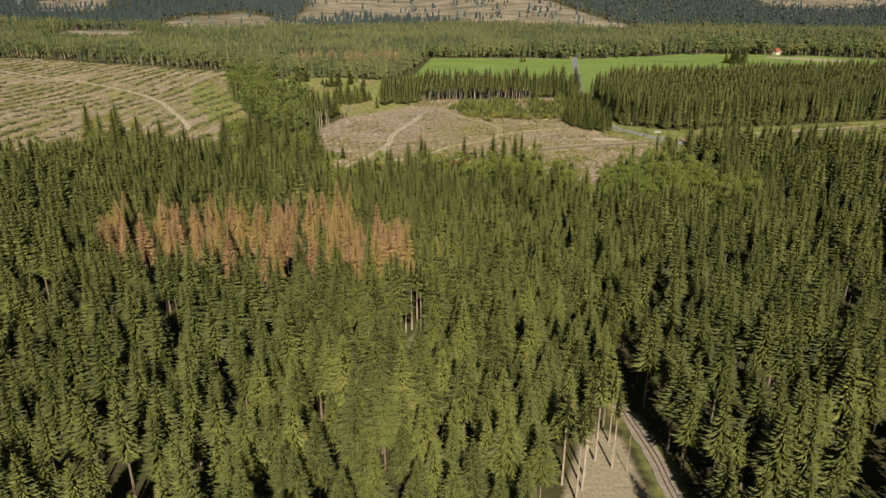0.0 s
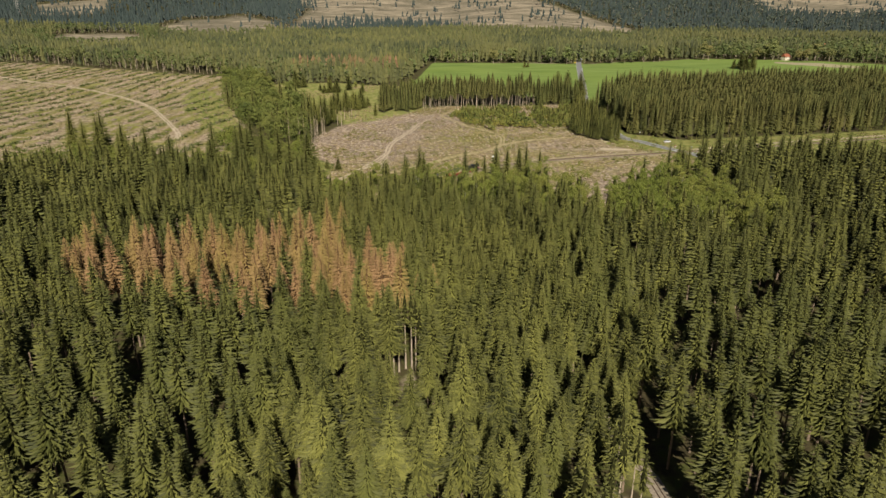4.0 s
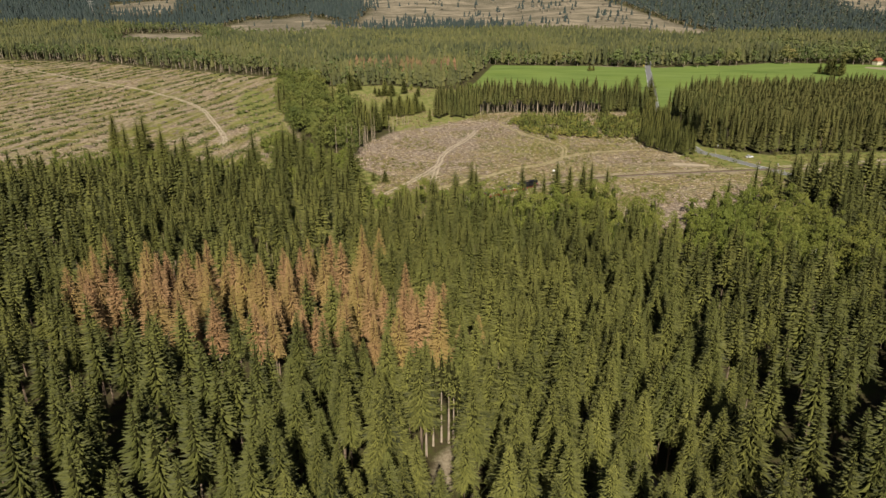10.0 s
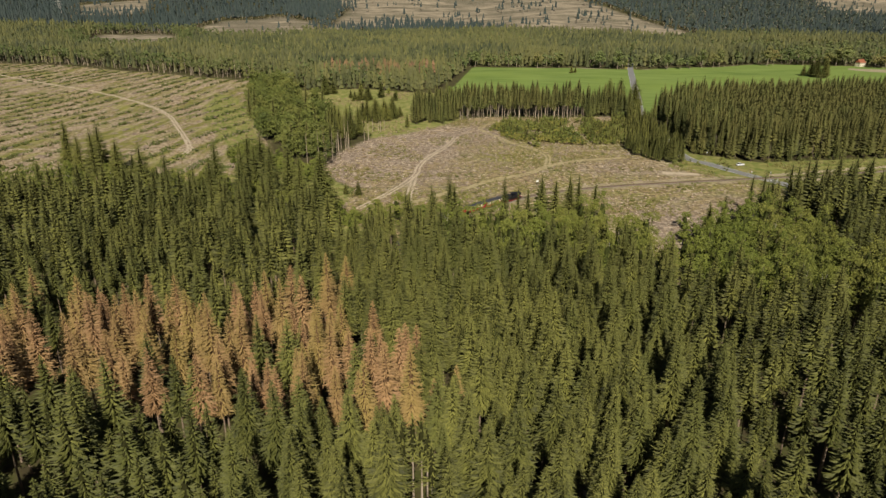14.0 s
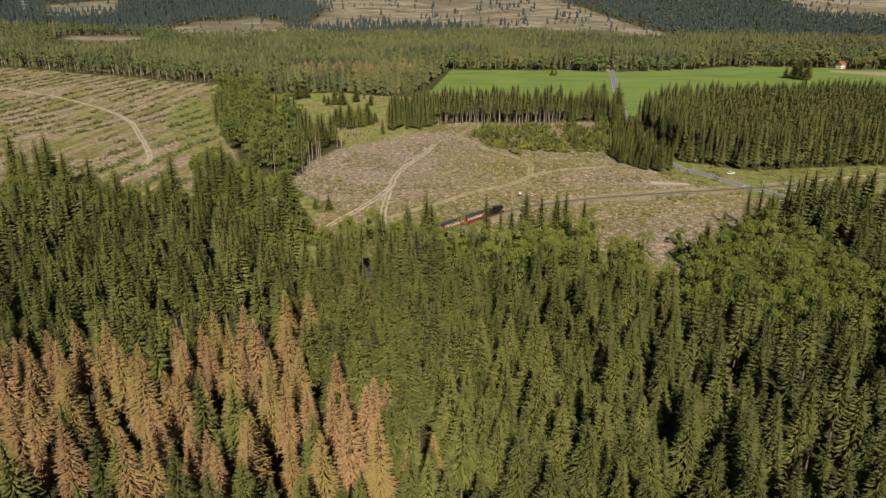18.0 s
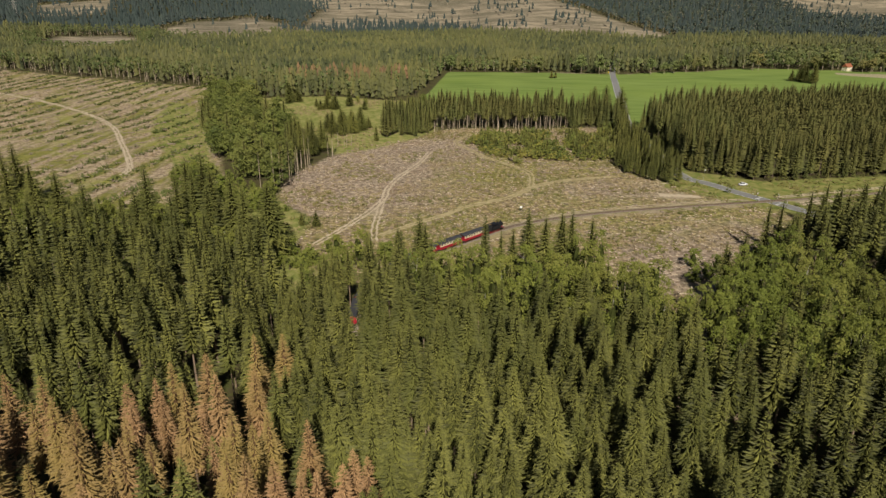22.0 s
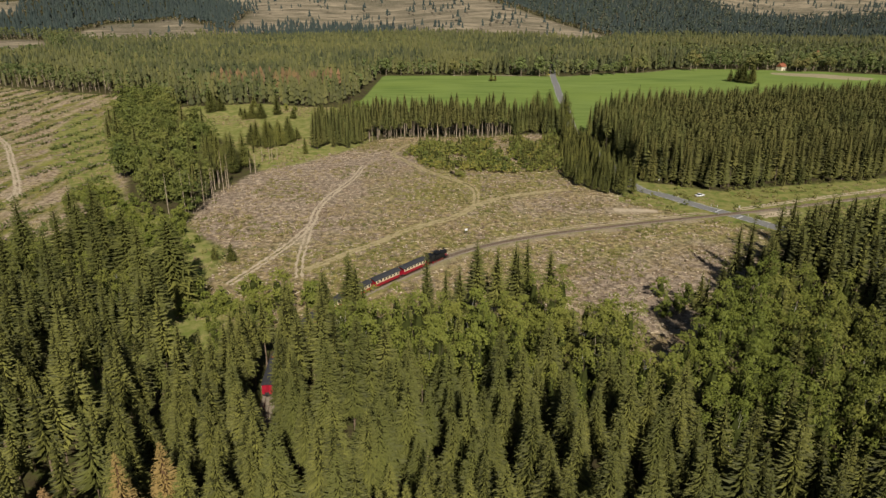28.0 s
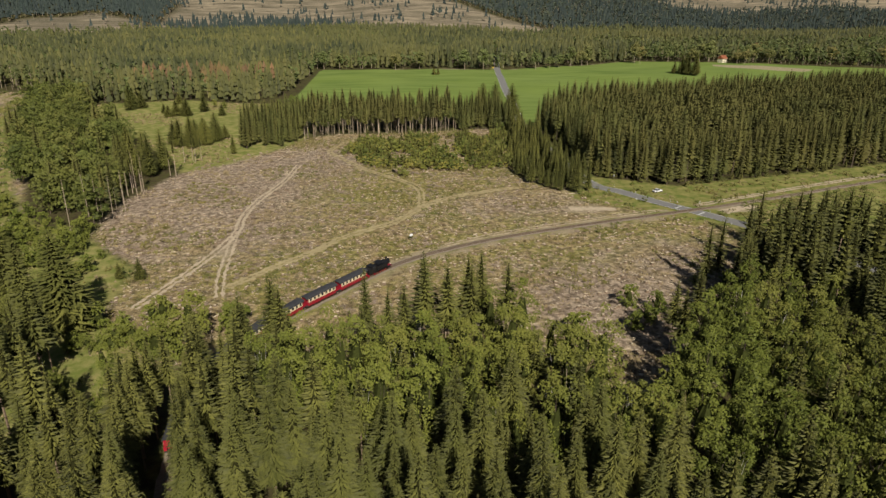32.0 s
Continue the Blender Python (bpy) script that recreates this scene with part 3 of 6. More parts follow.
def spruce_shape(seed, height, radius, bottom, tiers, around, sprays, thin=1.0, trunk=True, gaps=0.05, full=0.86, core=0.30):
    """Verts, triangles and slots (0 needles, 1 bark, 2 inner twigs darkened for shade) of a spruce: whorls of drooping
    boughs with side twigs over a dense inner cone and a tapered stem.
    """
    rng = np.random.default_rng(seed)
    v, f, s = [], [], []
    crown = height * (1 - bottom)
    z0 = height - crown
    step = crown / tiers

    def profile(t):
        return radius * (0.08 + 0.92 * min(1, t / 0.90) ** full) * (1 - 0.25 * max(0, t - 0.9) / 0.1)
    lump = rng.uniform(0, 6.3, 3)
    for i in range(tiers):
        t = ((i + 0.6) / tiers) ** 1.08
        z = height - crown * t
        r = profile(t) * rng.uniform(0.92, 1.07)
        n = max(6, int(round(around * (0.55 + 0.45 * t))))
        turn = rng.uniform(0, 6.3)
        for k in range(n):
            if t > 0.15 and rng.random() < gaps:
                continue
            a = turn + (k + rng.uniform(-0.3, 0.3)) * 2 * math.pi / n
            rr = r * rng.uniform(0.84, 1.14) * (1 + 0.10 * math.sin(2 * a + lump[0] + 3 * t) + 0.06 * math.sin(5 * t * 3 + a + lump[1]))
            out = np.array((math.cos(a), math.sin(a), 0.0))
            zz = z + rng.uniform(-0.4, 0.4) * step
            droop = 0.50 * t - 0.28 + rng.uniform(-0.10, 0.12)
            root = out * (0.10 * rr) + np.array((0, 0, zz + 0.55 * droop * rr))
            knee = out * (0.52 * rr) + np.array((0, 0, zz + 0.05 * droop * rr))
            tip = out * rr + np.array((0, 0, zz - 0.28 * droop * rr + 0.02 * rr))
            side = np.array((-math.sin(a), math.cos(a), 0.0))
            w = thin * (0.068 * rr + 0.05)
            m = len(v)
            v.extend([root, knee + side * w - np.array((0, 0, 1.15 * w)), tip, knee - side * w - np.array((0, 0, 1.15 * w))])
            f.extend([(m, m + 1, m + 2), (m, m + 2, m + 3)])
            s.extend([0, 0])
            for j in range(sprays - 1):
                q = rng.uniform(0.35, 0.92)
                st = root + (knee - root) * min(1, q / 0.52) + (tip - knee) * max(0, (q - 0.52) / 0.48)
                b = a + (1 if j % 2 else -1) * rng.uniform(0.45, 0.95)
                ln = rr * rng.uniform(0.34, 0.52) * (1.15 - 0.6 * q) + 0.10
                sd = np.array((-math.sin(b), math.cos(b), rng.uniform(-0.5, 0.5))) * (0.10 * ln + 0.045) * thin
                m = len(v)
                v.extend([st - sd, st + sd, st + np.array((math.cos(b) * ln, math.sin(b) * ln, -rng.uniform(0.15, 0.75) * ln))])
                f.append((m, m + 1, m + 2))
                s.append(0)
    # the dense twigs round the stem, a ragged cone coloured dark for inner shade
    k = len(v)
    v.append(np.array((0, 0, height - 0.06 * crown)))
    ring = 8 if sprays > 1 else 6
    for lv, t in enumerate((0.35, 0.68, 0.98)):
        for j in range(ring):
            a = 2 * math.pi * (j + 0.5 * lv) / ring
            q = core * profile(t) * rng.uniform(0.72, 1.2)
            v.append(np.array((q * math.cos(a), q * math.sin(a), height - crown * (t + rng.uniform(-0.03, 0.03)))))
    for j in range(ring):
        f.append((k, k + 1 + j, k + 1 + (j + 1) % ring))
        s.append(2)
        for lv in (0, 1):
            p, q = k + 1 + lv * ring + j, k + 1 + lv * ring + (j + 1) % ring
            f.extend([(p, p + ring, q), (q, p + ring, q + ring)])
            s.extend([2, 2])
    k = len(v)
    for j in range(3):
        a, b = j * 2.1, (j + 1) * 2.1
        v.extend([np.array((0, 0, height + 0.5)), np.array((0.12 * math.cos(a), 0.12 * math.sin(a), height - 0.9)), np.array((0.12 * math.cos(b), 0.12 * math.sin(b), height - 0.9))])
        f.append((k + 3 * j, k + 3 * j + 1, k + 3 * j + 2))
        s.append(0)
    if trunk:
        stem(v, f, s, height * (0.97 if thin < 0.9 else 0.72), 0.011 * height, 5 if sprays > 1 else 3)
    return np.array(v), np.array(f), np.array(s)


def stem(v, f, s, height, r, sides, lean=(0, 0)):
    k = len(v)
    for j in range(sides):
        a = 2 * math.pi * j / sides
        v.append(np.array((r * math.cos(a), r * math.sin(a), -0.4)))
        v.append(np.array((0.25 * r * math.cos(a) + lean[0], 0.25 * r * math.sin(a) + lean[1], height)))
    for j in range(sides):
        a, b = k + 2 * j, k + 2 * ((j + 1) % sides)
        f.extend([(a, b, b + 1), (a, b + 1, a + 1)])
        s.extend([1, 1])


def broad_shape(seed, height, radius, bottom, clumps, leaves, size, sides=5):
    """A broad-leaved tree: stem, limbs and a crown of leaf clumps with gaps."""
    rng = np.random.default_rng(seed)
    v, f, s = [], [], []
    mid, half = height * (1 + bottom) / 2, height * (1 - bottom) / 2
    if sides > 3:
        for up, thick in ((-0.02, 1.0), (bottom + 0.12, 0.75), (bottom + 0.34, 0.5), (0.8, 0.2)):
            for j in range(5):
                a = 1.2566 * j
                v.append(np.array((0.011 * height * thick * math.cos(a), 0.011 * height * thick * math.sin(a), height * up)))
        for lv in (0, 5, 10):
            for j in range(5):
                a, b = lv + j, lv + (j + 1) % 5
                f.extend([(a, b, b + 5), (a, b + 5, a + 5)])
                s.extend([1, 1])
    for i in range(clumps):
        while True:
            p = rng.uniform(-1, 1, 3)
            if 0.25 < np.linalg.norm(p) < 1:
                break
        p = p / np.linalg.norm(p) * rng.uniform(0.62, 1.0)
        squeeze = 1.0 - 0.35 * max(0, p[2])
        c = np.array((p[0] * radius * squeeze, p[1] * radius * squeeze, mid + p[2] * half))
        cr = radius * rng.uniform(0.22, 0.40)
        if sides > 3 and i % 4 == 0:
            ring = 5 * rng.integers(1, 3) + rng.integers(0, 5)
            k = len(v)
            v.append(c)
            f.append((ring, ring - ring % 5 + (ring + 1) % 5, k))
            s.append(1)
        for j in range(leaves):
            d = rng.normal(size=3)
            d /= np.linalg.norm(d)
            if d[2] < -0.3:
                d[2] *= -1
            q = c + d * cr * rng.uniform(0.75, 1.05)
            nrm = d + rng.normal(size=3) * 0.5
            nrm /= np.linalg.norm(nrm)
            u = np.cross(nrm, rng.normal(size=3))
            u /= np.linalg.norm(u)
            w = np.cross(nrm, u)
            a, b = size * rng.uniform(0.6, 1.15), size * rng.uniform(0.35, 0.75)
            k = len(v)
            if sides > 3:
                v.extend([q - u * a, q + u * a * 0.7 - w * b, q + u * a * 0.5 + w * b * 1.2])
                f.append((k, k + 1, k + 2))
                s.append(0)
                continue
            v.extend([q - u * a, q - w * b, q + u * a, q + w * b + nrm * 0.15 * size])
            f.extend([(k, k + 1, k + 2), (k, k + 2, k + 3)])
            s.extend([0, 0])
    # a dark core among the clumps, the crown's inner shade built as a surface
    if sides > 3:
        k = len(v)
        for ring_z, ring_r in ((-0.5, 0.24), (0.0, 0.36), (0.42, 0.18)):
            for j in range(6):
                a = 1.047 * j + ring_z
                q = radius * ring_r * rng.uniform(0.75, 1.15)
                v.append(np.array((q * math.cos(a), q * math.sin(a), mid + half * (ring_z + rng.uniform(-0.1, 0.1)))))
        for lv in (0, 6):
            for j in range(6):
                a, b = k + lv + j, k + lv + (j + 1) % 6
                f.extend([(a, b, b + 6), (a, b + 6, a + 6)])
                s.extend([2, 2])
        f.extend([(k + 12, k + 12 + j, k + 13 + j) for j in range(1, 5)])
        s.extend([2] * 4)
    if sides <= 3:
        stem(v, f, s, height * 0.8, 0.011 * height, sides)
    return np.array(v), np.array(f), np.array(s)


def far_shape(seed, height, radius, bottom, tiers=3, sides=6, trunk=True):
    """A distant conifer: ragged skirts over a thin stem."""
    rng = np.random.default_rng(seed)
    v, f, s = [], [], []
    for i in range(tiers):
        z1 = height - (height * (1 - bottom)) * i / (tiers + 0.6)
        z2 = height - (height * (1 - bottom)) * (i + 1.35) / (tiers + 0.35)
        r = radius * ((i + 1) / tiers) ** 0.6
        k = len(v)
        v.append(np.array((0, 0, z1)))
        turn = rng.uniform(0, 6)
        for j in range(sides):
            a = turn + 2 * math.pi * j / sides
            q = r * rng.uniform(0.7, 1.2)
            v.append(np.array((q * math.cos(a), q * math.sin(a), z2 + rng.uniform(-0.06, 0.06) * height)))
        for j in range(sides):
            f.append((k, k + 1 + j, k + 1 + (j + 1) % sides))
            s.append(0)
    if trunk:
        stem(v, f, s, height * 0.8, 0.011 * height, 3)
    return np.array(v), np.array(f), np.array(s)


def scatter(ring, gap, seed, jitter=0.36, turn=0.2):
    """Places inside the outline on a jittered planting grid."""
    rng = np.random.default_rng(seed)
    p = np.array(ring, float)
    c, r = p.mean(0), np.linalg.norm(p - p.mean(0), axis=1).max()
    n = int(r / gap) + 1
    i, j = np.meshgrid(np.arange(-n, n + 1), np.arange(-n, n + 1))
    q = np.stack([i.ravel() + 0.5 * (j.ravel() % 2), j.ravel() * 0.9], 1) * gap + rng.uniform(-jitter, jitter, (i.size, 2)) * gap
    co, si = math.cos(turn), math.sin(turn)
    q = np.stack([q[:, 0] * co - q[:, 1] * si, q[:, 0] * si + q[:, 1] * co], 1) + c
    return q[inside(q[:, 0], q[:, 1], ring) > 0]


def stand(name, shapes, places, mats, label, category, seed, low=0.8, high=1.12, lean=0.0, width=(0.9, 1.12)):
    """One joined wood: every place takes one of the shapes, turned, scaled and tinted on its own."""
    if not len(places):
        return
    rng = np.random.default_rng(seed)
    pick = rng.integers(0, len(shapes), len(places))
    vs, fs, ss, ts, base = [], [], [], [], 0
    for k, (v, f, s) in enumerate(shapes):
        q = places[pick == k]
        if not len(q):
            continue
        m = len(q)
        a, sc = rng.uniform(0, 2 * math.pi, m), rng.uniform(low, high, m)
        wd = sc * rng.uniform(*width, m)
        co, si = np.cos(a)[:, None], np.sin(a)[:, None]
        x = (v[None, :, 0] * co - v[None, :, 1] * si) * wd[:, None] + q[:, :1]
        y = (v[None, :, 0] * si + v[None, :, 1] * co) * wd[:, None] + q[:, 1:2]
        z = v[None, :, 2] * sc[:, None]
        if lean:
            x += z * rng.normal(0, lean, (m, 1))
            y += z * rng.normal(0, lean, (m, 1))
        z = z + land(q[:, 0], q[:, 1])[:, None]
        vs.append(np.stack([x, y, z], 2).reshape(-1, 3))
        fs.append((f[None] + (np.arange(m) * len(v))[:, None, None]).reshape(-1, 3) + base)
        ss.append(np.tile(s, m))
        ts.append(np.repeat(rng.random(m), len(v)))
        base += m * len(v)
    me = mesh_from(name, np.vstack(vs), np.vstack(fs), mats, np.concatenate(ss))
    store(me, "tint", np.concatenate(ts))
    return tagged(new(name, me), label, category, kind="stuff")


def tree_maker(name, shapes, mats, label, group=""):
    """Trees as things of their own: an Empty with a trunk and a crown. Returns a function that plants one."""
    made = []
    for v, f, s in shapes:
        pair = []
        for word, mine in (("trunk", s == 1), ("crown", s != 1)):
            used, back = np.unique(f[mine], return_inverse=True)
            pair.append((word, mesh_from(name + "_" + word, v[used], back.reshape(-1, 3), mats, s[mine])))
        made.append(pair)

    def plant(x, y, size=1.0, kind=0, turn=0.0, wide=1.0, words="", sink=0.0):
        root = tagged(new(name), words or label, "tree", group)
        root.matrix_basis = pose(x, y, float(land(x, y)) - sink, 0, 0, turn) @ Matrix.Diagonal((size * wide, size * wide, size, 1))
        for word, me in made[kind % len(made)]:
            new(word, me).parent = root
    return plant


FINE = [spruce_shape(k, 24.0, 3.3 + 0.2 * (k % 4), 0.38, 23, 18, 3, gaps=0.08, full=0.84 + 0.06 * (k % 3)) for k in range(8)]
MEDIUM = [spruce_shape(20 + k, 24.0, 3.1 + 0.2 * (k % 3), 0.40, 17, 14, 2, 1.2, gaps=0.08, full=0.86) for k in range(6)]
COARSE = [spruce_shape(40 + k, 24.0, 3.4, 0.42, 11, 12, 1, 1.9, full=0.66, core=0.36) for k in range(5)]
FRINGE = [spruce_shape(50 + k, 24.0, 3.5, 0.10, 22, 13, 1, 1.5, gaps=0.08, full=0.72, core=0.34) for k in range(5)]
TALL_BARE = [spruce_shape(60 + k, 24.0, 3.1, 0.44, 12, 9, 1, 1.9, full=0.66, core=0.40) for k in range(5)]
FINE_DEAD = [spruce_shape(80 + k, 24.5, 3.2, 0.38, 21, 17, 3, 0.9, gaps=0.10, full=0.80, core=0.26) for k in range(5)]
BROAD_TREE = [broad_shape(100 + k, 18 + k % 3, 3.1 + 0.3 * (k % 3), 0.14, 42, 28, 0.31) for k in range(6)]
COPSE_TREE = [broad_shape(110 + k, 15, 4.7, 0.04, 42, 11, 0.66) for k in range(6)]
FAR_TREE = [far_shape(120 + k, 22, 2.7, 0.07 + 0.08 * (k % 3), 4, 6) for k in range(5)]
INNER_TREE = [far_shape(130 + k, 21, 3.8, 0.30, 3, 6, False) for k in range(6)]
CORE_TREE = [spruce_shape(190 + k, 24.0, 3.5, 0.60, 8, 8, 1, 2.2, False, full=0.74, core=0.45) for k in range(5)]
EDGE_LEAF = [broad_shape(145 + k, 18, 3.4, 0.42, 9, 4, 1.4, 3) for k in range(4)]
FAR_LEAF = [broad_shape(140 + k, 15, 4.8, 0.10, 9, 3, 1.9, 3) for k in range(4)]
HILL_LEAF = [broad_shape(150 + k, 17, 5.2, 0.0, 6, 3, 2.4, 3) for k in range(4)]
HILL_TREE = [far_shape(160 + k, 22, 4.3, 0.1, 2, 5, False) for k in range(4)]
HILL_STEM = [far_shape(170 + k, 22, 3.6, 0.4, 2, 5) for k in range(4)]
BUSH = [broad_shape(180 + k, 2.6, 1.3, 0.0, 7, 6, 0.38, 3) for k in range(5)]


def apart(places, *lines):
    keep = np.ones(len(places), bool)
    for line, gap in lines:
        keep &= from_line(places[:, 0], places[:, 1], line) > gap
    return places[keep]


def outside(places, *rings):
    for ring in rings:
        places = places[inside(places[:, 0], places[:, 1], ring) < 0]
    return places


def near_wood():
    wide_zone, close_zone = scatter(NEAR_WOOD, 6.3, 12, 0.46), scatter(NEAR_WOOD, 5.7, 11, 0.46)

    def older(p):
        return p[:, 1] < 158 + 0.25 * np.clip(p[:, 0], -40, 90) + 8 * np.sin(p[:, 0] * 0.07)
    q = np.vstack([wide_zone[older(wide_zone)], close_zone[~older(close_zone)]])
    q = q[np.random.default_rng(4).random(len(q)) > np.where((np.abs(q[:, 0] - 4) > 42) & (q[:, 1] < 250), 0.20, 0.05)]
    q = q[(np.abs(q[:, 0]) < 46 + 0.70 * q[:, 1]) & (q[:, 1] > 50)]
    q = apart(q, (ROAD, 6.0), (RAIL, 2.5), ([(x + 0.6, y) for x, y in RAIL if y > 228], 2.9))
    q = outside(q, OPENING, SMALL_GAP)
    far = np.hypot(np.maximum(0, np.abs(q[:, 0]) - 0.1 * q[:, 1]), np.maximum(0, q[:, 1] - 235))
    dead = inside(q[:, 0], q[:, 1], DEAD_PATCH) > 0
    rng = np.random.default_rng(5)
    dead &= rng.random(len(q)) < 0.88
    broad = (inside(q[:, 0], q[:, 1], BROAD_PATCH) > 0) & (rng.random(len(q)) < 0.90)
    low = (q[:, 0] < -37) & (q[:, 1] > np.where(q[:, 0] > -64, 274, 304) + 4 * np.sin(q[:, 0] * 0.3))
    broad |= low & (rng.random(len(q)) < 0.62)
    short = low & ~broad & (rng.random(len(q)) < np.where(q[:, 0] > -64, 0.15, 0.5))
    stand("spruce_wood", MEDIUM, q[short], (M_SPRUCE, M_BARK, M_TWIG_SHADE), "uneven young spruces among bushes at the wood's edge", "forest", 24, 0.30, 0.72, width=(1.0, 1.4))
    green = ~dead & ~broad & ~low
    # the trees over which the camera goes are things of their own
    close = green & (np.abs(q[:, 0] + 2) < 20) & (q[:, 1] > 84) & (q[:, 1] < 262)
    plant = tree_maker("spruce", FINE, (M_SPRUCE_ONE, M_BARK, M_TWIG_SHADE), "tall dense green spruce in a planted stand", "planted spruces")
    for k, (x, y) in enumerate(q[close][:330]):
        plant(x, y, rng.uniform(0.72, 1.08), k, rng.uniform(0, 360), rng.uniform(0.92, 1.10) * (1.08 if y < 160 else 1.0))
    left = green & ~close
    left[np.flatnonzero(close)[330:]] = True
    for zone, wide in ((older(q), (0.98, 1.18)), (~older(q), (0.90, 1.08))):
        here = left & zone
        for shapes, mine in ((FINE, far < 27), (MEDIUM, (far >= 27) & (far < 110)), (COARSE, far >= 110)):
            stand("spruce_wood", shapes, q[here & mine], (M_SPRUCE, M_BARK, M_TWIG_SHADE), "dense stand of tall green spruces", "forest", 21 + len(shapes), 0.70, 1.08, width=wide)
    lane = curve_through(RAIL, 3.1)
    way = np.gradient(lane, axis=0)
    way /= np.linalg.norm(way, axis=1)[:, None]
    beside = np.vstack([lane + side * np.stack([-way[:, 1], way[:, 0]], 1) * rng.uniform(4.1, 5.6, (len(lane), 1)) + rng.uniform(-0.8, 0.8, lane.shape) for side in (1, -1)])
    beside = beside[(beside[:, 1] > 150) & (beside[:, 1] < 284) & (rng.random(len(beside)) < 0.75)]
    stand("spruce_wood", FINE, outside(beside, DEAD_PATCH), (M_SPRUCE, M_BARK, M_TWIG_SHADE), "green spruces lining the railway cutting", "forest", 27, 0.72, 1.0, width=(0.78, 0.98))
    plant = tree_maker("dead_spruce", FINE_DEAD, (M_DEAD_ONE, M_BARK, M_DRY_TWIG), "dead spruce with rust-brown dry needles", "dead spruces")
    for k, (x, y) in enumerate(q[dead]):
        plant(x, y, rng.uniform(0.80, 1.08), k, rng.uniform(0, 360), rng.uniform(0.85, 1.1))
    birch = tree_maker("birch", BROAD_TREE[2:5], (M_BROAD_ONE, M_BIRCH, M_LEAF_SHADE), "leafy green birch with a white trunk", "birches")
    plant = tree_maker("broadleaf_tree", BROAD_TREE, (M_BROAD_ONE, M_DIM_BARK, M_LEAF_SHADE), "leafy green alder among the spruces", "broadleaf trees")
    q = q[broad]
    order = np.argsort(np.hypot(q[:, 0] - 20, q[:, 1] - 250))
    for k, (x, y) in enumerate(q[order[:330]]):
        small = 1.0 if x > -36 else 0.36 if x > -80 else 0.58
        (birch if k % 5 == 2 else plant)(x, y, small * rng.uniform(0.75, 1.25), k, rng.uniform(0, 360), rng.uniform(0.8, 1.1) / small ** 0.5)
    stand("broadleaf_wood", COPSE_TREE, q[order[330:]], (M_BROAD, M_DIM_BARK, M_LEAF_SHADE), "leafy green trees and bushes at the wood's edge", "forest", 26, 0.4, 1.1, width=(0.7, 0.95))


near_wood()


def wood_behind():
    """The stand goes on behind the start and to both sides."""
    q = apart(scatter([(-420, -120), (-420, 240), (420, 240), (420, -120)], 6.4, 14, 0.45), (RAIL, 4), (ROAD, 6))
    q = q[(np.abs(q[:, 0]) >= 46 + 0.70 * q[:, 1]) | (q[:, 1] <= 50)]
    stand("spruce_wood", INNER_TREE, q, (M_SPRUCE, M_BARK, M_TWIG_SHADE), "the planted spruce stand going on around", "forest", 25, 0.85, 1.1)


wood_behind()


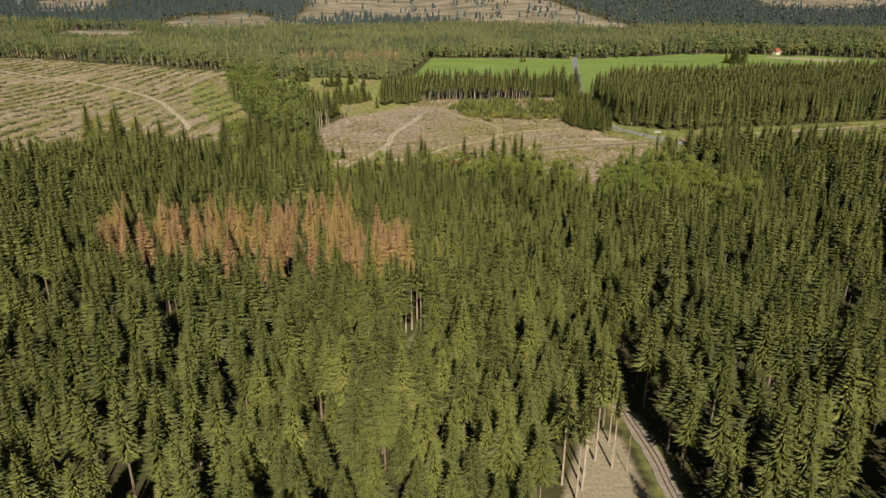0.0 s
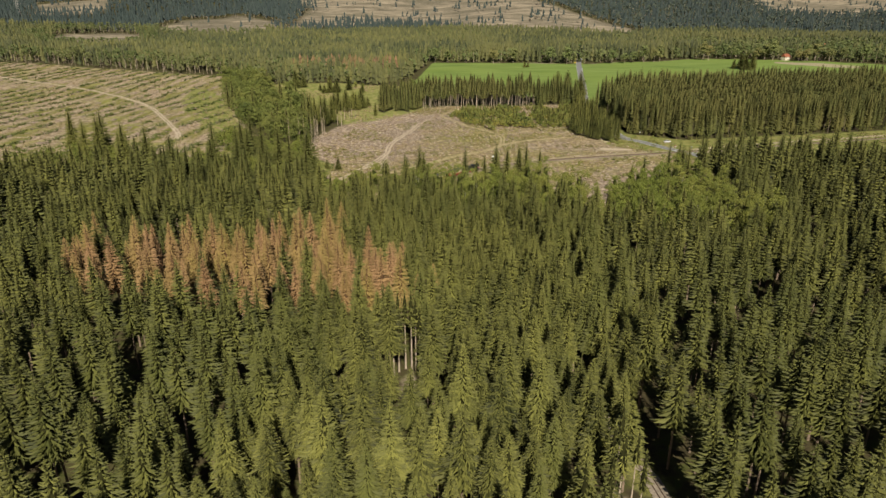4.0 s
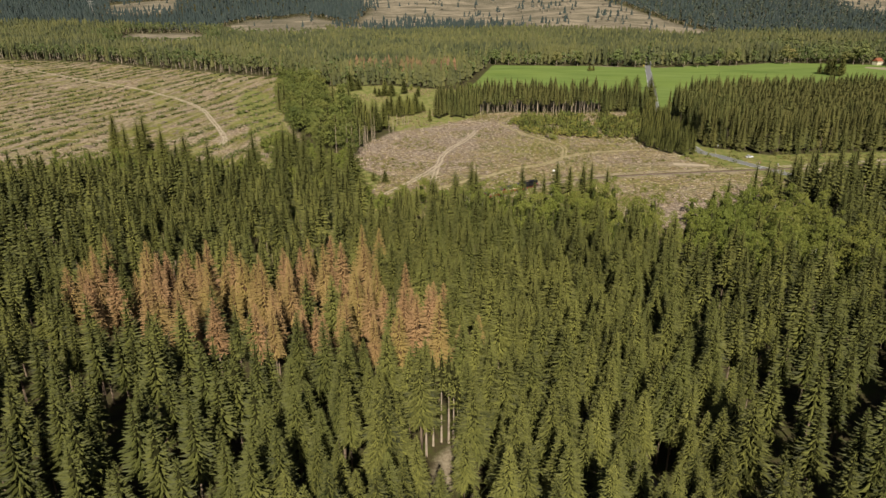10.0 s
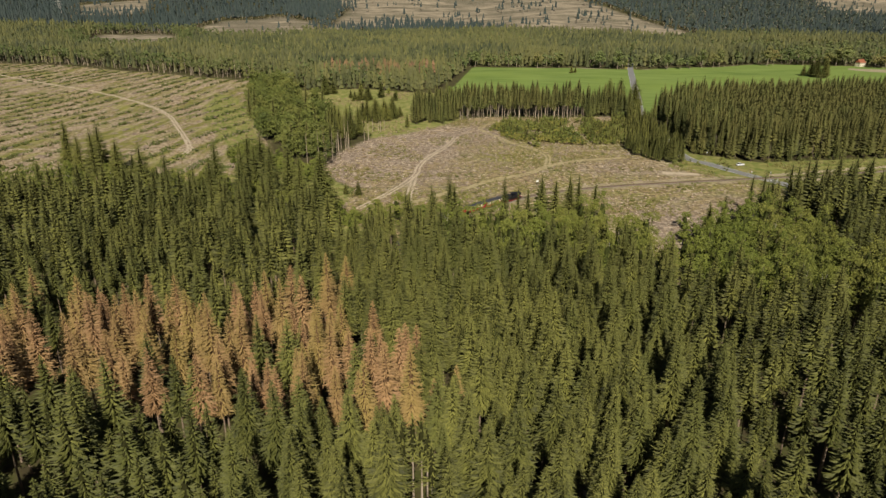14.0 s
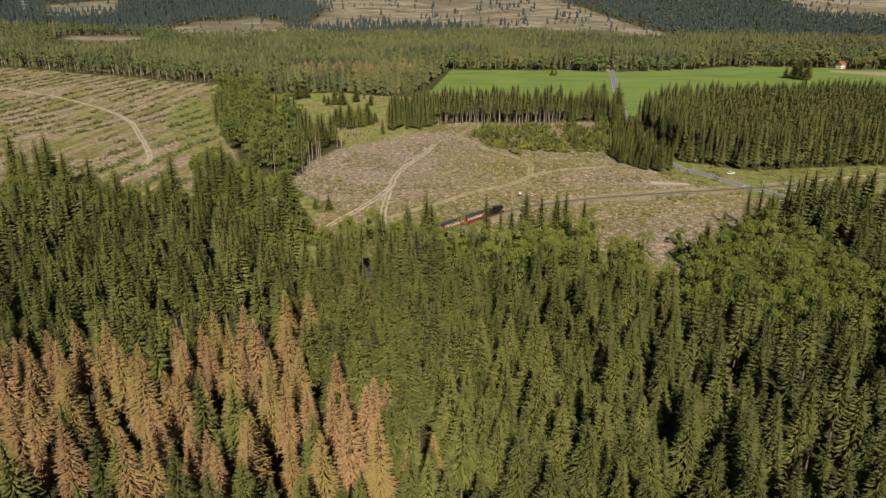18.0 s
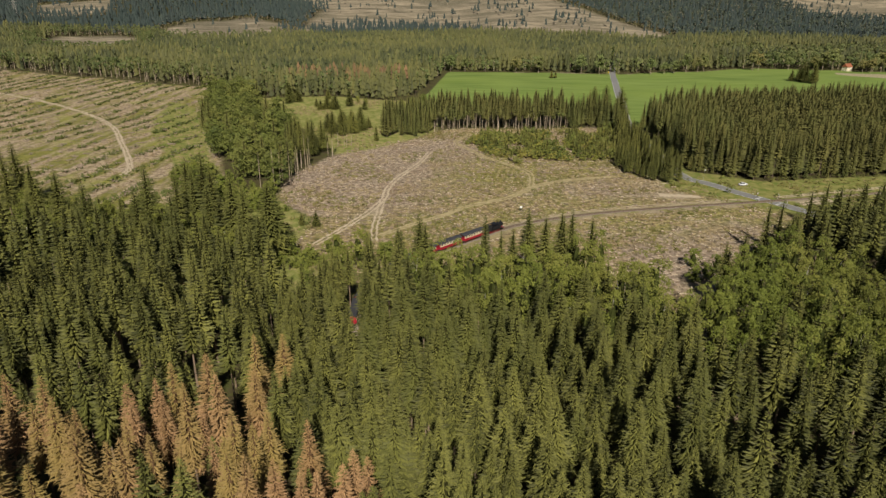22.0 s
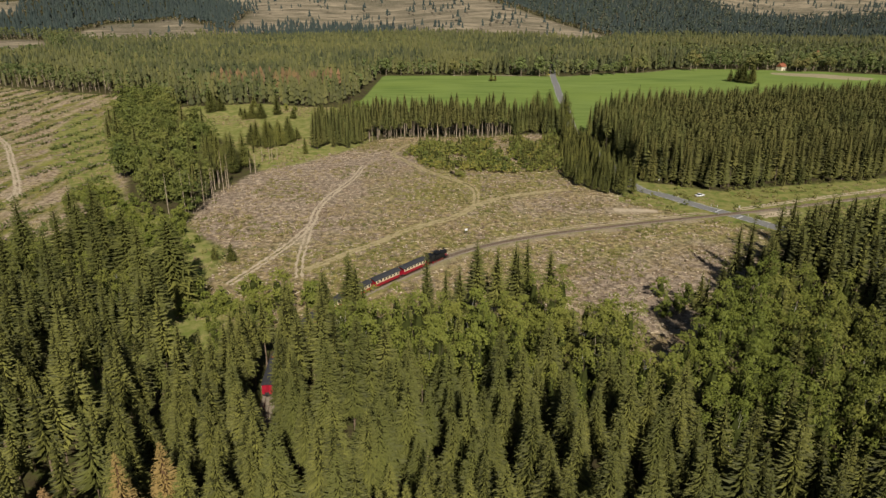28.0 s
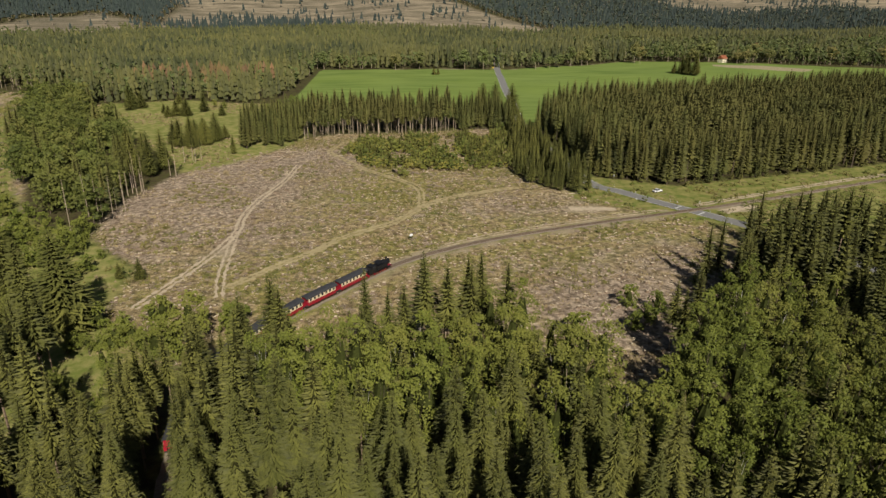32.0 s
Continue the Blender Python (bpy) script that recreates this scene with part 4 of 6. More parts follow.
def middle_woods():
    q = scatter(RIGHT_WOOD, 5.1, 31, 0.45)
    q = q[q[:, 0] < 40 + 0.72 * q[:, 1]]
    q = outside(q, BANK)
    depth = inside(q[:, 0], q[:, 1], RIGHT_WOOD)
    edge, core = depth < 12, depth > 34
    some = np.random.default_rng(30).random(len(q)) < 0.22
    stand("spruce_wood", TALL_BARE, q[edge & some], (M_OLD, M_DIM_BARK, M_TWIG_SHADE), "spruces with bare lower trunks at the edge of the stand", "forest", 32, 0.85, 1.05)
    stand("spruce_wood", FRINGE, q[edge & ~some], (M_OLD, M_DIM_BARK, M_TWIG_SHADE), "edge of a dark spruce stand with boughs to the ground", "forest", 42, 0.78, 1.05)
    stand("spruce_wood", COARSE, q[~edge & ~core], (M_OLD, M_DIM_BARK, M_TWIG_SHADE), "dark green spruce stand behind the road", "forest", 33, 0.72, 1.08)
    stand("spruce_wood", CORE_TREE, q[core], (M_OLD, M_DIM_BARK, M_TWIG_SHADE), "dark green inner part of the spruce stand", "forest", 45, 0.75, 1.08)
    rim = scatter(RIGHT_WOOD, 3.0, 46, 0.5)
    rim = rim[(inside(rim[:, 0], rim[:, 1], RIGHT_WOOD) < 4) & (rim[:, 1] < 520) & (rim[:, 0] < 330)] + np.array((0.6, -2.0))
    rim = apart(rim, (ROAD, 5.0))
    pick = np.random.default_rng(47).random(len(rim))
    stand("edge_growth", BUSH, rim[pick < 0.45], (M_OLD, M_DIM_BARK, M_LEAF_SHADE), "low olive bushes along the edge of the stand", "undergrowth", 48, 0.5, 1.5, width=(1.0, 1.6))
    stand("edge_growth", FRINGE, rim[pick > 0.80], (M_OLD, M_DIM_BARK, M_TWIG_SHADE), "young spruces along the edge of the stand", "forest", 49, 0.12, 0.42, width=(1.2, 1.6))
    q = scatter(STRIP_WOOD, 4.5, 34, 0.45)
    west = (q[:, 0] < -30) | (q[:, 0] > 62)
    stand("spruce_wood", TALL_BARE, q[~west], (M_OLD, M_PALE_BARK, M_TWIG_SHADE), "strip of spruces with bare pale trunks", "forest", 35, 0.56, 0.98)
    stand("spruce_wood", FRINGE, q[west], (M_OLD, M_DIM_BARK, M_TWIG_SHADE), "strip of dark green spruces behind the clearing", "forest", 43, 0.5, 0.98)
    q = apart(scatter(YOUNG_WOOD, 4.1, 36, 0.48), (ROAD, 4.2))
    tall = q[:, 0] > 87
    stand("young_spruce_wood", FRINGE, q[tall], (M_SPRUCE, M_DIM_BARK, M_TWIG_SHADE), "young green spruces beside the road", "forest", 44, 0.44, 0.68, width=(1.0, 1.35))
    q = q[~tall]
    stand("young_spruce_wood", FRINGE, q, (M_SPRUCE, M_DIM_BARK, M_TWIG_SHADE), "young green spruces beside the road", "forest", 37, 0.24, 0.58, width=(1.0, 1.5))
    q = scatter(LEFT_BROAD, 9.0, 38, 0.5)
    rng = np.random.default_rng(39)
    leafy = rng.random(len(q)) < np.where((q[:, 1] < 500) & (q[:, 0] > -112), 0.55, 0.90)
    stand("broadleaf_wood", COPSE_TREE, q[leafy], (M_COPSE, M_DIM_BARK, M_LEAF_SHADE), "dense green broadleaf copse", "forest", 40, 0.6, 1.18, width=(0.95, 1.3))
    stand("spruce_wood", FRINGE, q[~leafy], (M_OLD, M_DIM_BARK, M_TWIG_SHADE), "spruces among a broadleaf copse", "forest", 41, 0.6, 0.9)


middle_woods()


def far_woods():
    q = scatter(FAR_EDGE, 7.0, 51)
    q = q[(q[:, 1] < 1330) & (np.abs(q[:, 0]) < 60 + 0.74 * q[:, 1])]
    q = apart(outside(q, FIELD, MEADOW, BARE_STRIP_LOW, BARE_STRIP, BARE_HILL), (ROAD[2:], 7), ([(150, 880), (165, 990)], 3), ([(398, 872), (404, 888)], 12))
    rng = np.random.default_rng(52)
    edge = np.minimum.reduce([inside(q[:, 0], q[:, 1], FAR_EDGE)] + [-inside(q[:, 0], q[:, 1], r) for r in (BARE_STRIP_LOW, BARE_STRIP)])
    q, edge = q[(q[:, 1] < 1000) | (rng.random(len(q)) < 0.8)], edge[(q[:, 1] < 1000) | (np.random.default_rng(52).random(len(q)) < 0.8)]
    leafy = rng.random(len(q)) < np.where((edge < 24) & (q[:, 0] < -240), 0.75, np.where((q[:, 0] > 330) & (q[:, 1] < 1120), 0.45 + 0.5 * (np.sin(q[:, 0] * 0.05) * np.sin(q[:, 1] * 0.045 + 1) > -0.1), np.where((edge < 14) & (q[:, 0] > -30), 0.3, 0.16 * (np.sin(q[:, 0] * 0.021 + 2) * np.sin(q[:, 1] * 0.017 + q[:, 0] * 0.006) > 0.25) + 0.02)))
    rust = (np.hypot((q[:, 0] + 126) / 58, (q[:, 1] - 752) / 19) < 1) & (rng.random(len(q)) < 0.72)
    fringe = edge < 34
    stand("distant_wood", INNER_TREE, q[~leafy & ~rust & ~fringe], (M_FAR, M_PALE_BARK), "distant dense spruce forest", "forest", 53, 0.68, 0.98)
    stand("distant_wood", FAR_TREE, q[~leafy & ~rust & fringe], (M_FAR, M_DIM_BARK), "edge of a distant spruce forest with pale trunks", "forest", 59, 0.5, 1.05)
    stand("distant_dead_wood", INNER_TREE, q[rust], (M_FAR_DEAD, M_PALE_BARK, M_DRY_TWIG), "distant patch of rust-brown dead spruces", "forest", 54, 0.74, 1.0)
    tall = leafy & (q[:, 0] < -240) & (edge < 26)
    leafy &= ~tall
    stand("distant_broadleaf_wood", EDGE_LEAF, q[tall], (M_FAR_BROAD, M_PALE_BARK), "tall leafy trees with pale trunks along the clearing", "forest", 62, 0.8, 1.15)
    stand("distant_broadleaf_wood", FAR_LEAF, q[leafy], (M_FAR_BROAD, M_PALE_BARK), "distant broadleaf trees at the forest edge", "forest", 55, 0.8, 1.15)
    q = scatter([(-2300, 1330), (-2300, 2900), (2300, 2900), (2300, 1330)], 13.5, 56)
    q = q[np.abs(q[:, 0]) < 60 + 0.74 * q[:, 1]]
    rng = np.random.default_rng(57)
    bare = np.maximum.reduce([inside(q[:, 0], q[:, 1], r) for r in (BARE_HILL, BARE_STRIP, BARE_TOP, BARE_FAR)])
    few = (bare > 0) & (rng.random(len(q)) < 0.05 + 0.30 * (np.sin(q[:, 0] * 0.023 + 0.7) * np.sin(q[:, 1] * 0.019 + q[:, 0] * 0.008) > 0.72))
    edge = (bare < 0) & (bare > -30)
    leafy = (q[:, 0] > 250) & (rng.random(len(q)) < 0.45)
    stand("hill_forest", HILL_TREE, q[(bare <= -30) & ~leafy], (M_HAZY_HILL, M_PALE_BARK), "spruce forest on the distant hills", "forest", 58, 0.7, 1.15)
    stand("hill_forest", HILL_STEM, q[few | (edge & ~leafy)], (M_HAZY_HILL, M_PALE_BARK), "scattered bare-stemmed trees on the felled hillside", "forest", 60, 0.5, 1.15)
    stand("hill_forest", HILL_LEAF, q[(bare <= 0) & leafy & (q[:, 1] < 2100)], (M_HAZY_LEAF, M_PALE_BARK), "broadleaf trees on the distant hills", "forest", 61, 0.8, 1.2)


far_woods()


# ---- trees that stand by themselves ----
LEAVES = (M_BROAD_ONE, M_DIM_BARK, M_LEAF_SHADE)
NEEDLES = (M_SPRUCE_ONE, M_BARK, M_TWIG_SHADE)
BUSHY = [spruce_shape(200 + k, 24.0, 4.1, 0.06, 28, 17, 3, 1.1, full=0.72) for k in range(3)]
OPEN_SPRUCE = [spruce_shape(206 + k, 24.0, 4.4, 0.12, 20, 13, 3, 1.0, gaps=0.20, full=0.50, core=0.26) for k in range(3)]
ROUND_TREE = [broad_shape(210 + k, 15, 4.8, 0.10, 52, 20, 0.52) for k in range(3)]
THIN_BARE = [spruce_shape(220 + k, 22.0, 2.1, 0.60, 8, 8, 3, 0.9) for k in range(3)]


def dry_shape(seed, height):
    """A dead stem with short broken twigs."""
    rng = np.random.default_rng(seed)
    v, f, s = [], [], []
    stem(v, f, s, height, 0.15, 6, (rng.normal(0, 0.5), rng.normal(0, 0.5)))
    for k in range(34):
        z, a = height * rng.uniform(0.25, 0.98), rng.uniform(0, 6.3)
        r = rng.uniform(0.5, 1.5) * (1.15 - z / height)
        root = np.array((0, 0, z))
        pts = kite(root, root + np.array((r * math.cos(a), r * math.sin(a), -0.25 * r)), 0.07, 0.02)
        n = len(v)
        v.extend(pts)
        f.extend([(n, n + 1, n + 2), (n, n + 2, n + 3)])
        s.extend([0, 0])
    return np.array(v), np.array(f), np.array(s)


plant = tree_maker("spruce", BUSHY, NEEDLES, "broad free-standing spruce with boughs to the ground")
old = tree_maker("spruce", OPEN_SPRUCE, (M_OLD_ONE, M_DIM_BARK, M_TWIG_SHADE), "old dark spruce with thin brownish boughs beside the clearing")
for k, (x, y, size, wide) in enumerate([(-16, 292, 1.10, 0.95), (3, 291, 1.12, 0.62), (-21, 286, 0.95, 0.9), (-31, 288, 0.9, 0.9), (-68, 354, 0.22, 1.2), (-62, 353, 0.28, 1.2), (-212, 376, 1.0, 0.85), (-194, 374, 1.0, 0.85), (-189, 360, 0.98, 0.85), (-170, 348, 0.95, 0.9), (-200, 366, 0.85, 0.9),
                                        (-153, 337, 0.95, 0.95), (-176, 355, 0.7, 1.0), (-121, 340, 1.0, 0.85), (-108, 336, 0.95, 0.8), (-110, 350, 1.0, 0.85), (-104, 341, 0.98, 0.75),
                                        (-108, 360, 1.0, 0.8), (-97, 341, 0.98, 0.85), (-86, 331, 0.98, 0.95), (-79, 323, 0.92, 0.8), (-70, 322, 0.98, 1.3), (-114, 318, 0.9, 0.9), (-101, 316, 0.9, 0.9),
                                        (-92, 325, 0.92, 0.8), (-136, 325, 0.9, 0.9), (100, 331, 0.85, 0.6), (106, 335, 0.86, 0.6), (112, 325, 0.85, 0.8), (104, 319, 0.8, 0.8), (120, 345, 0.9, 0.8),
                                        (133, 360, 0.86, 0.75), (136, 350, 0.86, 0.85), (145, 358, 0.88, 0.85), (142, 340, 0.88, 0.9), (154, 354, 0.86, 0.9), (127, 334, 0.9, 0.9), (150, 345, 0.9, 1.0), (158, 344, 0.95, 0.9), (163, 353, 0.9, 0.9), (168, 341, 0.98, 0.9), (173, 350, 0.92, 0.9), (180, 344, 0.9, 1.0)]):
    (plant if x < 60 else old)(x, y, size * (1.14 if x < -60 and size > 0.5 else 1.0), k, 57 * k, wide * (1.32 if x < -60 else 1.15))
for k, (x, y, tall, wide) in enumerate([(-153, 649, 18, 1.0), (-127, 634, 7, 1.3), (-116, 622, 11, 1.5), (-109, 620, 12, 1.4), (-101, 635, 14, 1.1), (-87, 622, 8, 1.5), (-93, 533, 16, 1.1), (-86, 529, 17, 1.0),
                                        (-89, 541, 15, 1.2), (-84, 551, 13, 1.3), (-79, 557, 14, 1.2), (-73, 553, 8, 1.3), (-97, 538, 13, 1.3), (-80, 536, 14, 1.2), (-90, 556, 11, 1.3), (-76, 545, 12, 1.3), (-112, 627, 9, 1.6), (-120, 618, 8, 1.6), (-147, 655, 12, 1.3), (-64, 572, 14, 1.2), (-52, 572, 15, 1.1), (-60, 582, 15, 1.1), (-62, 514, 10, 0.8), (-57, 564, 13, 1.2), (-98, 471, 21, 0.8), (-91, 471, 21, 0.8),
                                        (-89, 484, 19, 0.9), (-101, 466, 22, 0.75), (-95, 478, 20, 0.9), (-104, 485, 20, 0.9), (-156, 665, 14, 1.2), (-125, 668, 9, 1.2), (-70, 640, 8, 1.3),
                                        (74, 808, 8, 1.7), (78, 809, 7, 1.7), (317, 789, 19, 1.5), (322, 784, 20, 1.4), (326, 790, 18, 1.5), (314, 796, 17, 1.5), (320, 800, 17, 1.6), (309, 801, 12, 1.5),
                                        (104, 606, 22, 1.2), (92, 602, 24, 1.2), (83, 598, 24, 1.2)]):
    plant(x, y, tall / 24, k, 71 * k, wide * (1.55 if y < 700 else 1.1), "dark green spruce standing alone in the grass")
plant = tree_maker("bare_trunk_spruce", THIN_BARE, (M_SPRUCE_ONE, M_PALE_BARK, M_TWIG_SHADE), "tall spruce with a long bare pale trunk", "bare-trunk spruces")
for k, (x, y, size) in enumerate([(22, 96, 0.98), (24.6, 102.5, 1.0), (23.6, 99, 0.95), (27.5, 107, 1.02), (26.6, 110, 0.98), (30.4, 105, 0.9), (29, 115, 1.0), (20, 100, 1.0), (31.5, 113, 0.82),
                                  (-13.5, 158.5, 1.0), (-12, 160, 0.98), (-10.5, 159.8, 1.0), (-9.4, 158.5, 0.95), (-14.4, 155, 1.0), (-8.2, 154, 0.95),
                                  (-92, 441, 0.78), (-91, 444, 0.7), (-88, 446, 0.76), (-93, 452, 0.8), (-83, 472, 0.6), (-82, 495, 0.66), (-77, 496, 0.62), (-79, 499, 0.6), (-75, 500, 0.55), (-80, 470, 0.8)]):
    plant(x, y, size, k, 83 * k, 1.1)
plant = tree_maker("dead_tree", [dry_shape(k, 17 + k) for k in range(4)], (M_PALE_BARK, M_PALE_BARK), "bare grey trunk of a dead spruce", "dead trees")
for k, (x, y) in enumerate([(-91, 406), (-90.5, 408), (-88, 411), (-89, 418), (-86.5, 420), (-90, 429), (-86, 434), (-93, 403), (-85, 438), (-87, 446), (33, 104), (38, 262), (99, 276), (-98, 398)]):
    plant(x, y, (1.0, 0.62, 0.88, 0.5, 0.95, 0.74, 1.05)[k % 7], k, 47 * k)
plant = tree_maker("broadleaf_tree", ROUND_TREE, LEAVES, "round leafy green tree with a thick crown")
for k, (x, y, size) in enumerate([(-38, 311, 0.95), (-44, 304, 0.75), (-30, 667, 0.5), (-52, 640, 0.55), (-44, 652, 0.6), (-36, 640, 0.55), (-58, 628, 0.5), (-98, 655, 0.4), (-90, 648, 0.35)]):
    plant(x, y, size, k, 91 * k)
EDGE_TREE = [broad_shape(240 + k, 16, 4.6, 0.30, 30, 14, 0.95) for k in range(4)]
plant = tree_maker("broadleaf_tree", EDGE_TREE, (M_EDGE_LEAF, M_PALE_BARK, M_LEAF_SHADE), "leafy tree with a pale trunk at the edge of the field", "field-edge trees")
for k, (x, y, size, wide) in enumerate([(-30, 852, 0.9, 1), (-15, 858, 0.8, 1), (40, 857, 0.9, 1.1), (64, 854, 0.9, 1.1), (108, 846, 1.0, 1.1), (127, 846, 1.05, 1.0), (180, 845, 0.95, 0.95), (207, 855, 0.7, 1.5),
                                        (196, 850, 0.6, 1.5), (223, 867, 1.05, 1.0), (238, 876, 0.9, 0.9), (247, 884, 1.0, 0.8), (303, 893, 1.2, 0.8), (312, 900, 0.95, 1.1), (350, 912, 0.8, 1.2), (372, 900, 0.9, 1.1),
                                        (391, 893, 1.2, 1.0), (384, 900, 1.0, 1.3), (413, 872, 0.75, 1.1), (420, 869, 0.8, 1.1), (428, 880, 1.0, 1.1), (440, 886, 1.05, 1.2), (452, 876, 0.9, 1.2), (470, 880, 0.9, 1.3),
                                        (492, 872, 1.1, 1.2), (515, 862, 1.0, 1.2), (540, 850, 0.9, 1.2), (562, 845, 1.1, 1.1)]):
    plant(x, y - (7 if x < 380 else 2), size * 1.2, k, 91 * k, wide)
SHRUB = [broad_shape(230 + k, 5.5, 2.4, 0.0, 24, 15, 0.42) for k in range(3)]
plant = tree_maker("shrub", SHRUB, LEAVES, "low leafy green shrub at the edge of the clearing", "edge shrubs")
rng = np.random.default_rng(70)
for k in range(190):
    t = rng.random()
    x, y = ((-62 + 44 * t + rng.uniform(-5, 5), 318 - 14 * t + rng.uniform(-10, 14)) if k < 26 else
            (20 + 90 * t + rng.uniform(-3, 3), 300 + 26 * t * (t > 0.5) + rng.uniform(-8, 10)) if k < 46 else (-190 + 105 * t, 352 + 30 * t + rng.uniform(-22, 20)) if k < 84 else (-150 + 78 * t + rng.uniform(-4, 4), 425 - 66 * t + rng.uniform(-16, 16)) if k < 150 else (160 + 110 * t, 352 + 50 * t + rng.uniform(-16, 26)))
    if from_line(x, y, RAIL) > 6 and from_line(x, y, ROAD) > 6:
        plant(x, y, rng.uniform(0.5, 1.25), k, rng.uniform(0, 360), rng.uniform(0.9, 1.3))


# ---- growth and litter on the felled ground ----
def tuft_shape(seed, tall, wide, n):
    rng = np.random.default_rng(seed)
    v, f = [], []
    for k in range(n):
        a, r = rng.uniform(0, 6.3), wide * math.sqrt(rng.random())
        p = np.array((r * math.cos(a), r * math.sin(a), 0))
        d = np.array((math.cos(a + rng.uniform(-1, 1)), math.sin(a + rng.uniform(-1, 1)), 0))
        side = np.array((-d[1], d[0], 0)) * wide * rng.uniform(0.15, 0.35)
        m = len(v)
        v.extend([p - side, p + side, p + d * wide * 0.5 + np.array((0, 0, tall * rng.uniform(0.5, 1.1)))])
        f.append((m, m + 1, m + 2))
    return np.array(v), np.array(f), np.zeros(n, int)


def stick_shape(seed, n):
    """A heap of crossing branches."""
    rng = np.random.default_rng(seed)
    v, f = [], []
    for k in range(n):
        c = np.array((*rng.normal(0, 0.8, 2), rng.uniform(0.05, 0.4)))
        a, tilt, ln, w = rng.uniform(0, 6.3), rng.normal(0, 0.2), rng.uniform(0.25, 0.9), rng.uniform(0.05, 0.12)
        d = np.array((math.cos(a), math.sin(a), tilt)) * ln
        side, up = np.array((-math.sin(a), math.cos(a), 0)) * w, np.array((0, 0, w * 1.6))
        m = len(v)
        v.extend([c - d - side, c - d + side, c - d + up, c + d - side, c + d + side, c + d + up])
        f.extend([(m, m + 3, m + 5), (m, m + 5, m + 2), (m + 1, m + 2, m + 5), (m + 1, m + 5, m + 4)])
    return np.array(v), np.array(f), np.zeros(4 * n, int)


def stump_shape(seed):
    rng = np.random.default_rng(seed)
    v, f, s = [], [], []
    r, h = rng.uniform(0.26, 0.42), rng.uniform(0.3, 0.6)
    for j in range(7):
        a = 2 * math.pi * j / 7
        q = r * rng.uniform(1.15, 1.6)
        v.extend([np.array((q * math.cos(a), q * math.sin(a), -0.1)), np.array((r * math.cos(a), r * math.sin(a), h + rng.uniform(-0.04, 0.04)))])
    v.append(np.array((0, 0, h)))
    for j in range(7):
        a, b = 2 * j, 2 * ((j + 1) % 7)
        f.extend([(a, b, b + 1), (a, b + 1, a + 1), (a + 1, b + 1, 14)])
        s.extend([1, 1, 0])
    return np.array(v), np.array(f), np.array(s)


M_CUT_WOOD = plain("fresh_cut_wood", (0.72, 0.60, 0.42), 0.85, 0.2, vary=0.3, scale=1.0)
M_GREY_WOOD = plain("weathered_branches", (0.34, 0.265, 0.20), 0.9, 0.1, vary=0.5, scale=0.4)
M_WEED = foliage("clearing_weeds", (0.060, 0.070, 0.018), (0.200, 0.190, 0.050), (0.21, 0.17, 0.055), False, 0.2, 0.05)
M_DRY_GRASS = foliage("dry_grass", (0.19, 0.142, 0.074), (0.40, 0.31, 0.17), (0.27, 0.22, 0.10), False, 0.2, 0.03)
M_GREEN_ROW = foliage("row_growth", (0.050, 0.065, 0.018), (0.135, 0.145, 0.038), (0.10, 0.115, 0.026), False, 0.2, 0.03)
STUMP, STICKS = [stump_shape(k) for k in range(6)], [stick_shape(k, 7) for k in range(6)]
CHIPS = [stick_shape(40 + k, 2) for k in range(5)]
TUFT = [tuft_shape(k, 0.55, 0.9, 9) for k in range(6)]
WEED = [tuft_shape(20 + k, 0.7, 1.0, 10) for k in range(6)]


def clumped(places, scale, share, seed):
    """Keeps a share of the places, in patches."""
    n = np.array([noise.noise((x * scale + seed, y * scale, seed * 1.7)) for x, y in places])
    return places[n > np.quantile(n, 1 - share)]


